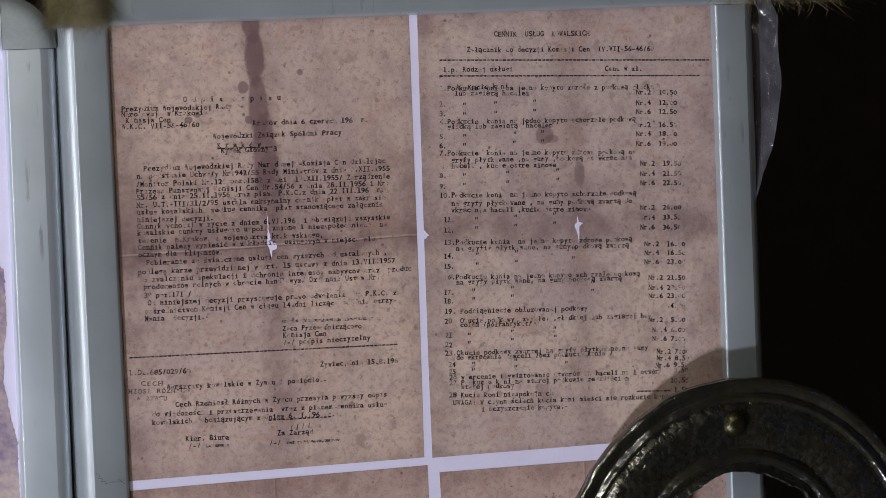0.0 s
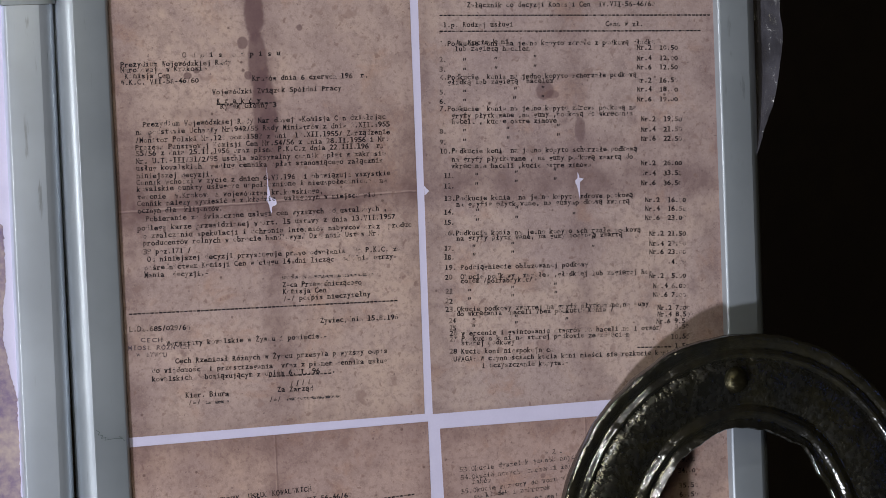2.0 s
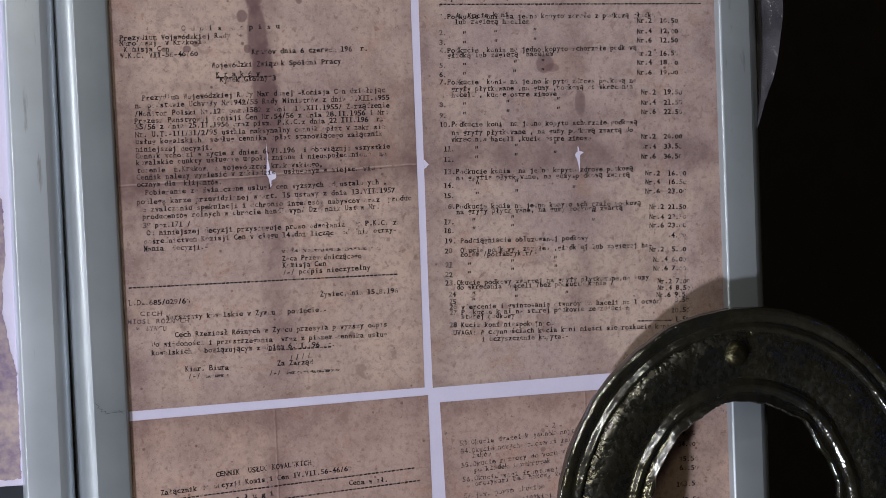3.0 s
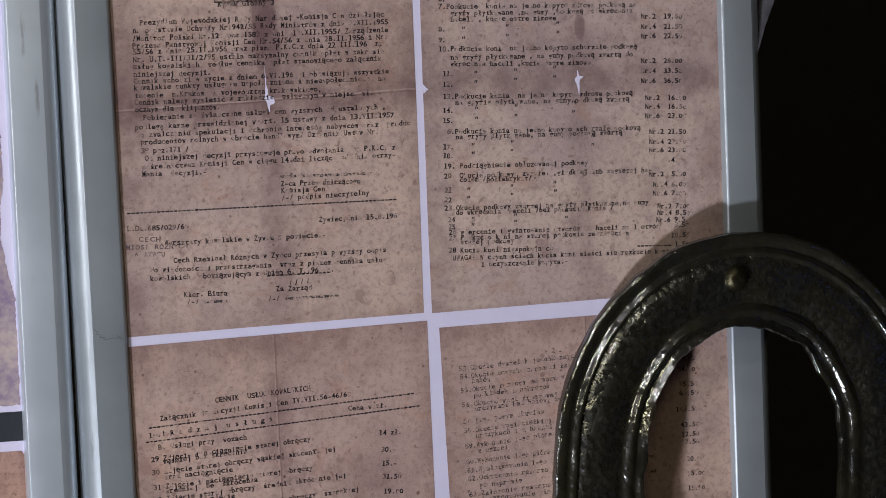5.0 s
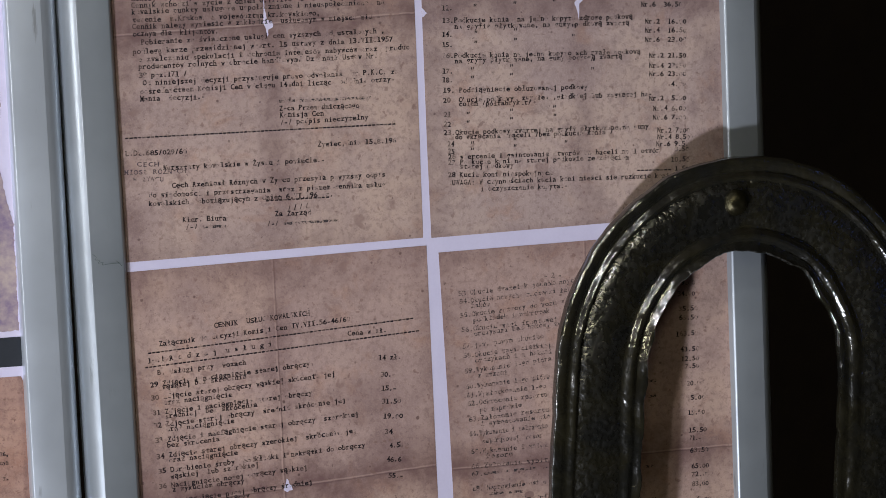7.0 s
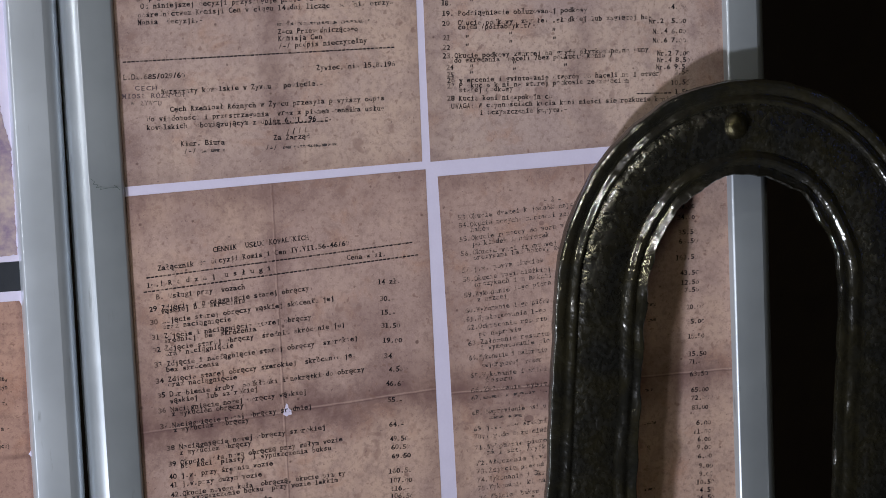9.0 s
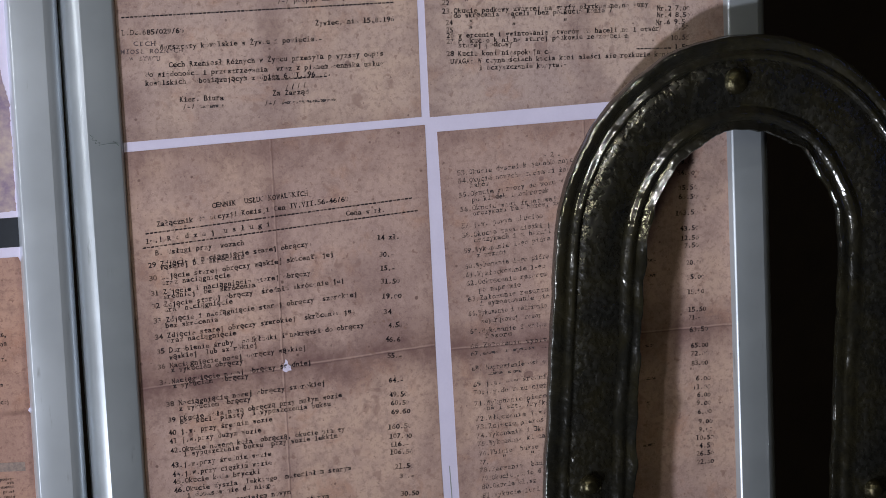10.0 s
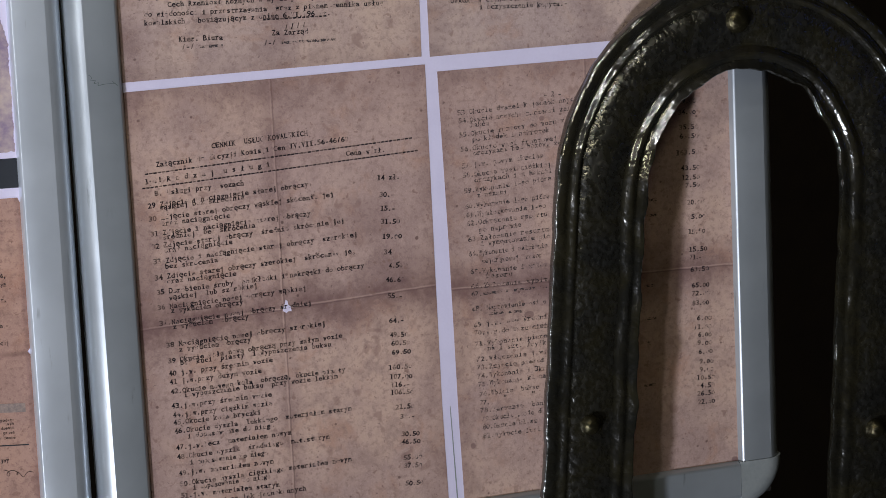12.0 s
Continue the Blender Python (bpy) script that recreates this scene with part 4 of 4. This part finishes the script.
typed(page_4, "####", 235.4, 363.5, 241.6, 363.6)

# ---- the neighbouring poster ----
other = thing("poster", "white poster with torn violet-brown picture, black band and brown printed page", "poster", group="posters")
sheet("paper", [(-331.0, 5.0), (-48.6, 5.0), (-48.6, 414.0), (-331.0, 414.0)], 0.0, WHITE_PRINT, other, "white glossy print paper", 0.3)
sheet("picture", [(-330.0, 54.0), (-56.5, 54.0), (-55.0, 76.0), (-58.0, 80.0), (-58.0, 98.0), (-53.0, 103.0), (-52.8, 126.0), (-54.6, 138.0), (-55.0, 152.0), (-52.5, 168.0), (-50.4, 176.0), (-50.4, 223.6), (-330.0, 223.6)], 0.14, PHOTO, other, "torn brown and violet picture", 0.12, 0.7)
sheet("picture", [(-330.0, 20.0), (-52.5, 20.0), (-53.0, 30.0), (-330.0, 34.0)], 0.14, DARK_BAND, other, "dark printed strip", 0.12, 0.6)
sheet("band", [(-330.0, 226.4), (-49.2, 226.4), (-49.2, 239.2), (-330.0, 239.2)], 0.14, DARK_BAND, other, "black printed band", 0.12)
notice = sheet("page", [(-330.0, 243.2), (-50.8, 243.6), (-49.8, 246.0), (-49.8, 309.6), (-51.0, 311.2), (-49.6, 313.0), (-49.7, 411.0), (-330.0, 411.0)], 0.14, BROWN_PRINT, other, "brown folded page with printed notice")


def printed(text, u1, v, cell=1.25, high=1.9):
    typed(notice, text, u1 - cell * len(text), v, u1, v, INK, high)


printed("26,", -57.9, 278.0)
printed("nym", -58.1, 281.7)
printed("r.", -58.3, 288.6)
printed("my-", -58.3, 299.8)
printed("ącej", -58.7, 307.5)
printed("podat-", -58.8, 341.5, 1.0, 1.3)
printed("owym", -59.0, 343.3, 1.0, 1.3)
printed("adzenia", -58.9, 345.0, 1.0, 1.3)
printed("prawa", -58.9, 347.1, 1.0, 1.3)
printed("adzenie", -58.8, 349.4, 1.0, 1.3)
printed("yjny", -62.2, 359.6)
sheet("rule", [(-75.0, 351.6), (-53.2, 352.4), (-53.2, 352.9), (-75.0, 352.1)], 0.24, DARK_BAND, notice, "thin printed rule", 0.04)
sheet("grey_block", [(-75.0, 333.0), (-53.6, 334.0), (-53.6, 338.0), (-75.0, 337.0)], 0.24, GREY_PRINT, notice, "grey hatched printed block", 0.04)
# a flowing signature: loops that shrink into a drawn-out tail
pen = []
for k in range(90):
    a = k / 89
    swing = 1.5 * (1 - a) ** 0.8
    pen.append((13.0 * a + 1.1 * swing * math.sin(a * 21), swing * math.cos(a * 21) - (2.6 * math.exp(-((a - 0.62) / 0.05) ** 2)) + 0.4))
strokes = []
for (a, b), (c, d) in zip(pen, pen[1:]):
    long = max(math.hypot(c - a, d - b), 1e-6)
    p, q = -(d - b) / long * 0.14, (c - a) / long * 0.14
    strokes.append(([(a + p, b + q), (a - p, b - q), (c - p, d - q), (c + p, d + q)], [[0, 1, 2, 3]]))
line_mesh("signature", notice, strokes, -65.0, 365.0, -52.0, 365.6, INK, "handwritten scrawl")

other.matrix_world = TURNED

# ---- the horseshoe: a forged band with two beads, on the frame ----
TOP_U, TOP_V, SLOPE = 279.4, 193.0, 0.085
BACK = 5.9
LEAN_OUT = 8.2  # the legs stand further off the frame than the toe


def shoe_place(c, s, out):
    """Millimetres across and along the shoe from its top rivet, and out from its back."""
    k = 1 / math.hypot(1, SLOPE)
    q = min(1.0, max(0.0, (s + 5) / 95))
    lift = LEAN_OUT * q * q * (3 - 2 * q)
    c, s, out = c - 0.43 * lift, s - 0.19 * lift, out + lift
    return at(TOP_U + (c - SLOPE * s) * k, TOP_V + (s + SLOPE * c) * k, BACK + out)


SECTION = [(0.05, 6.5), (0.012, 7.5), (0.0, 9.5), (0.002, 11.8), (0.012, 12.7), (0.04, 13.1), (0.08, 13.2), (0.11, 12.7), (0.13, 12.0), (0.155, 11.8), (0.175, 12.3), (0.195, 13.2), (0.215, 13.6), (0.235, 13.4), (0.25, 12.2), (0.262, 11.5),
    (0.275, 11.6), (0.295, 12.3), (0.34, 12.9), (0.45, 13.3), (0.55, 13.3), (0.64, 12.9), (0.70, 12.2), (0.735, 11.8), (0.755, 11.7), (0.78, 12.4), (0.805, 13.4), (0.83, 13.8), (0.855, 13.4), (0.875, 12.5), (0.895, 11.3),
    (0.912, 11.3), (0.95, 12.6), (0.985, 13.5), (0.998, 13.0), (1.0, 9.6), (0.985, 7.5), (0.95, 6.5)]


def horseshoe():
    shoe = thing("horseshoe", "large dark forged iron horseshoe with hammered face and bronze rivets", "horseshoe")
    mid, out, stations = 6.5, 9.2, []
    for s in np.arange(268, 80, -1.6):
        stations.append(((out - 93.6, s - 2), (mid - 47.2, s)))
    for a in np.radians(np.arange(180, -0.1, -1.25)):
        stations.append(((out + (93.6 if math.cos(a) < 0 else 96.5) * math.cos(a), 75.5 - 97.0 * math.sin(a)), (mid + (47.2 if math.cos(a) < 0 else 51.4) * math.cos(a), 82 - 59.5 * math.sin(a))))
    for s in np.arange(81.6, 269, 1.6):
        stations.append(((out + 96.5, s - 2), (mid + 51.4 + 0.02 * (s - 82), s)))
    n, verts, faces = len(SECTION), [], []
    run = 0.0
    for k, ((oc, os_), (ic, is_)) in enumerate(stations):
        run += 1.6
        far = math.hypot(ic - oc, is_ - os_)
        dc, ds = (ic - oc) / far, (is_ - os_) / far
        rim = 1.1 * noise.noise((run * 0.035, 1.0, 0.0)) + 0.5 * noise.noise((run * 0.14, 1.5, 0.0))
        lip = 1.7 * noise.noise((run * 0.05, 5.0, 0.0)) + 0.9 * noise.noise((run * 0.11, 6.0, 0.0)) + 0.35 * noise.noise((run * 0.31, 6.0, 0.0))
        swell = 1.6 * noise.noise((run * 0.03, 8.0, 0.0))
        for w, h in SECTION:
            d = w * far
            d += rim * max(0.0, 1 - w * 4) + lip * max(0.0, 1 - (1 - w) * 9) + swell * max(0.0, 1 - abs(w - 0.8) * 5)
            c, s = oc + dc * d, os_ + ds * d
            tame = 0.7 if c > 40 and w > 0.74 else 1.0
            up = h if h < 11 else 12.2 + (h - 12.2) * tame * (1.2 if s < 40 else max(0.42, 1.2 - (s - 40) / 95))
            if h > 9:
                up += 0.55 * noise.noise((c * 0.10, s * 0.10, 2.0)) + 0.28 * noise.noise((c * 0.35, s * 0.35, 4.0))
                if w > 0.87:
                    up += 0.8 * noise.noise((run * 0.07, w * 4, 7.0)) + 0.4 * noise.noise((run * 0.21, w * 14, 3.0))
            verts.append(shoe_place(c, s, up))
    for k in range(len(stations) - 1):
        faces += [[k * n + i, k * n + (i + 1) % n, (k + 1) * n + (i + 1) % n, (k + 1) * n + i] for i in range(n)]
    faces += [list(range(n)), list(range(len(verts) - 1, len(verts) - n - 1, -1))]
    body = part("band", verts, faces, IRON, shoe, "hammered dark iron band with raised beads", smooth=True)
    body.data.set_sharp_from_angle(angle=radians(60))
    body.data.materials.append(RIM_IRON)
    field = [i for i, (w, _) in enumerate(SECTION) if 0.26 <= w <= 0.74]
    for k, face in enumerate(body.data.polygons):
        face.material_index = 0 if k % n in field[:-1] else 1
    for c, s, big in ((0.0, 0.0, 6.4), (-63.2, 184.8, 5.0), (82.2, 193.6, 5.0)):
        ring, verts, faces = 28, [], []
        steps = [(1.34, 11.4), (1.28, 12.3), (1.18, 12.5), (1.08, 12.0), (1.0, 11.6), (0.97, 13.2), (0.91, 14.2), (0.8, 15.3), (0.64, 16.2), (0.46, 16.8), (0.3, 17.0), (0.14, 17.05)]
        for r, up in steps:
            for i in range(ring):
                a = 2 * math.pi * i / ring
                k = big * r * (1 + 0.05 * noise.noise((math.cos(a) * 2, math.sin(a) * 2, c)))
                verts.append(shoe_place(c + k * math.cos(a), s + k * math.sin(a), up + 0.25 * noise.noise((a, r * 4, s))))
        for j in range(len(steps) - 1):
            faces += [[j * ring + i, j * ring + (i + 1) % ring, (j + 1) * ring + (i + 1) % ring, (j + 1) * ring + i] for i in range(ring)]
        faces.append([(len(steps) - 1) * ring + i for i in range(ring)])
        part("rivet", verts, faces, BRONZE, shoe, "domed bronze rivet", smooth=True)
    # a block behind the toe holds it off the frame
    verts = [shoe_place(c, s, up) for up in (-2.2, 8.0) for c, s in ((4, -12), (20, -12), (20, 10), (4, 10))]
    part("spacer", verts, [[3, 2, 1, 0], [4, 5, 6, 7], [0, 1, 5, 4], [1, 2, 6, 5], [2, 3, 7, 6], [3, 0, 4, 7]], DARK_BOARD, shoe, "dark wooden spacer behind the toe")
    return shoe


horseshoe()

# ---- fur hanging over the frame's upper corners ----
def pelt(label, u0, u1, v0, v1, out, hairs, long, seed, strays):
    """A rough hide with hair hanging from it."""
    rng = random.Random(seed)
    ob = thing("fur_pelt", label, "fur", group="fur pelts")
    nu, nv, verts, faces = 26, 14, [], []
    for j in range(nv):
        for i in range(nu):
            a, b = i / (nu - 1), j / (nv - 1)
            u, v = u0 + (u1 - u0) * a, v0 + (v1 - v0) * b
            hump = 5.0 * math.sin(math.pi * a) ** 0.5 * math.sin(math.pi * (0.15 + 0.85 * (1 - b)))
            verts.append(at(u, v + 2.5 * noise.noise((u * 0.1, seed, 0)), out + hump + 1.6 * noise.noise((u * 0.12, v * 0.12, seed))))
    for j in range(nv - 1):
        for i in range(nu - 1):
            faces.append([j * nu + i, j * nu + i + 1, (j + 1) * nu + i + 1, (j + 1) * nu + i])
    front = len(verts)
    verts += [(x, -(out - 0.2) / 1000, z) for x, y, z in verts]
    faces += [[front + i for i in f] for f in faces]
    edge = [i for i in range(nu)] + [j * nu + nu - 1 for j in range(1, nv)] + [(nv - 1) * nu + i for i in range(nu - 2, -1, -1)] + [j * nu for j in range(nv - 2, 0, -1)]
    faces += [[edge[i], edge[(i + 1) % len(edge)], front + edge[(i + 1) % len(edge)], front + edge[i]] for i in range(len(edge))]
    part("hide", verts, faces, PELT, ob, "short-haired hide", smooth=True)
    verts, faces = [], []
    for k in range(hairs + strays):
        stray = k >= hairs
        a, b = rng.random(), rng.random()
        u, v = u0 + (u1 - u0) * a, v0 + (v1 - v0) * b
        o = out + 5.0 * math.sin(math.pi * a) ** 0.5 * math.sin(math.pi * (0.15 + 0.85 * (1 - b)))
        run = long * rng.uniform(0.4, 1.1) * (1.9 if stray else 1.0)
        du, dv, do = (a - 0.5) * 0.9 + rng.gauss(0, 0.35) + 0.5 * noise.noise((u * 0.12, v * 0.12, seed + 4)), 1.0, rng.uniform(0.05, 0.5)
        if stray:
            v, du = v1 - rng.random() * 4, du + rng.uniform(0.0, 0.8)
        wide, base = rng.uniform(0.05, 0.1), len(verts)
        bend = rng.gauss(0, 0.3)
        for i in range(5):
            q = i / 4
            x, y = u + du * run * q + bend * run * q * q, v + dv * run * q * (1 - 0.2 * q)
            lift = o + do * run * q * (1 - q) + 0.4
            w = wide * (1 - 0.85 * q)
            verts += [at(x - w, y, lift), at(x + w, y, lift + 0.05)]
        faces += [[base + 2 * i, base + 2 * i + 1, base + 2 * i + 3, base + 2 * i + 2] for i in range(4)]
    me = bpy.data.meshes.new("hair")
    me.from_pydata(verts, [], faces)
    me.materials.append(FUR)
    hair = new("hair", me)
    hair.parent = ob
    tagged(hair, "tangled beige hair", kind="stuff")
    return ob


pelt("tuft of beige fur hanging over the frame's corner", -28.0, -4.0, -34.0, -3.0, 5.0, 12000, 7.5, 3, 150)
pelt("darker beige fur hanging over the frame's corner", 284.0, 342.0, -38.0, -5.5, 5.0, 9000, 9.5, 8, 90)

# ---- crumpled clear film sticking out behind the frame ----
film = thing("wrapping_film", "crumpled clear plastic film sticking out from behind the frame", "plastic film")
nu, nv, verts, faces = 14, 90, [], []
for j in range(nv):
    b = j / (nv - 1)
    v = -14 + 114 * b
    reach = 10.0 * min(1.0, (b + 0.02) * 5) * (1 - max(0.0, (b - 0.45) / 0.55) ** 1.3) + 0.7 * noise.noise((v * 0.05, 2, 0)) + 0.3
    for i in range(nu):
        a = i / (nu - 1)
        u = 297.0 + (9.0 * min(1.0, (1.02 - b) * 3) + max(reach, 0.0)) * a
        verts.append(at(u, v, -7.2 + 8.5 * a ** 2.2 + 2.4 * a * noise.noise((u * 0.22, v * 0.07, 1)) + 0.8 * noise.noise((u * 0.5, v * 0.16, 5))))
for j in range(nv - 1):
    for i in range(nu - 1):
        faces.append([j * nu + i, j * nu + i + 1, (j + 1) * nu + i + 1, (j + 1) * nu + i])
part("film", verts, faces, FILM, film, smooth=True)
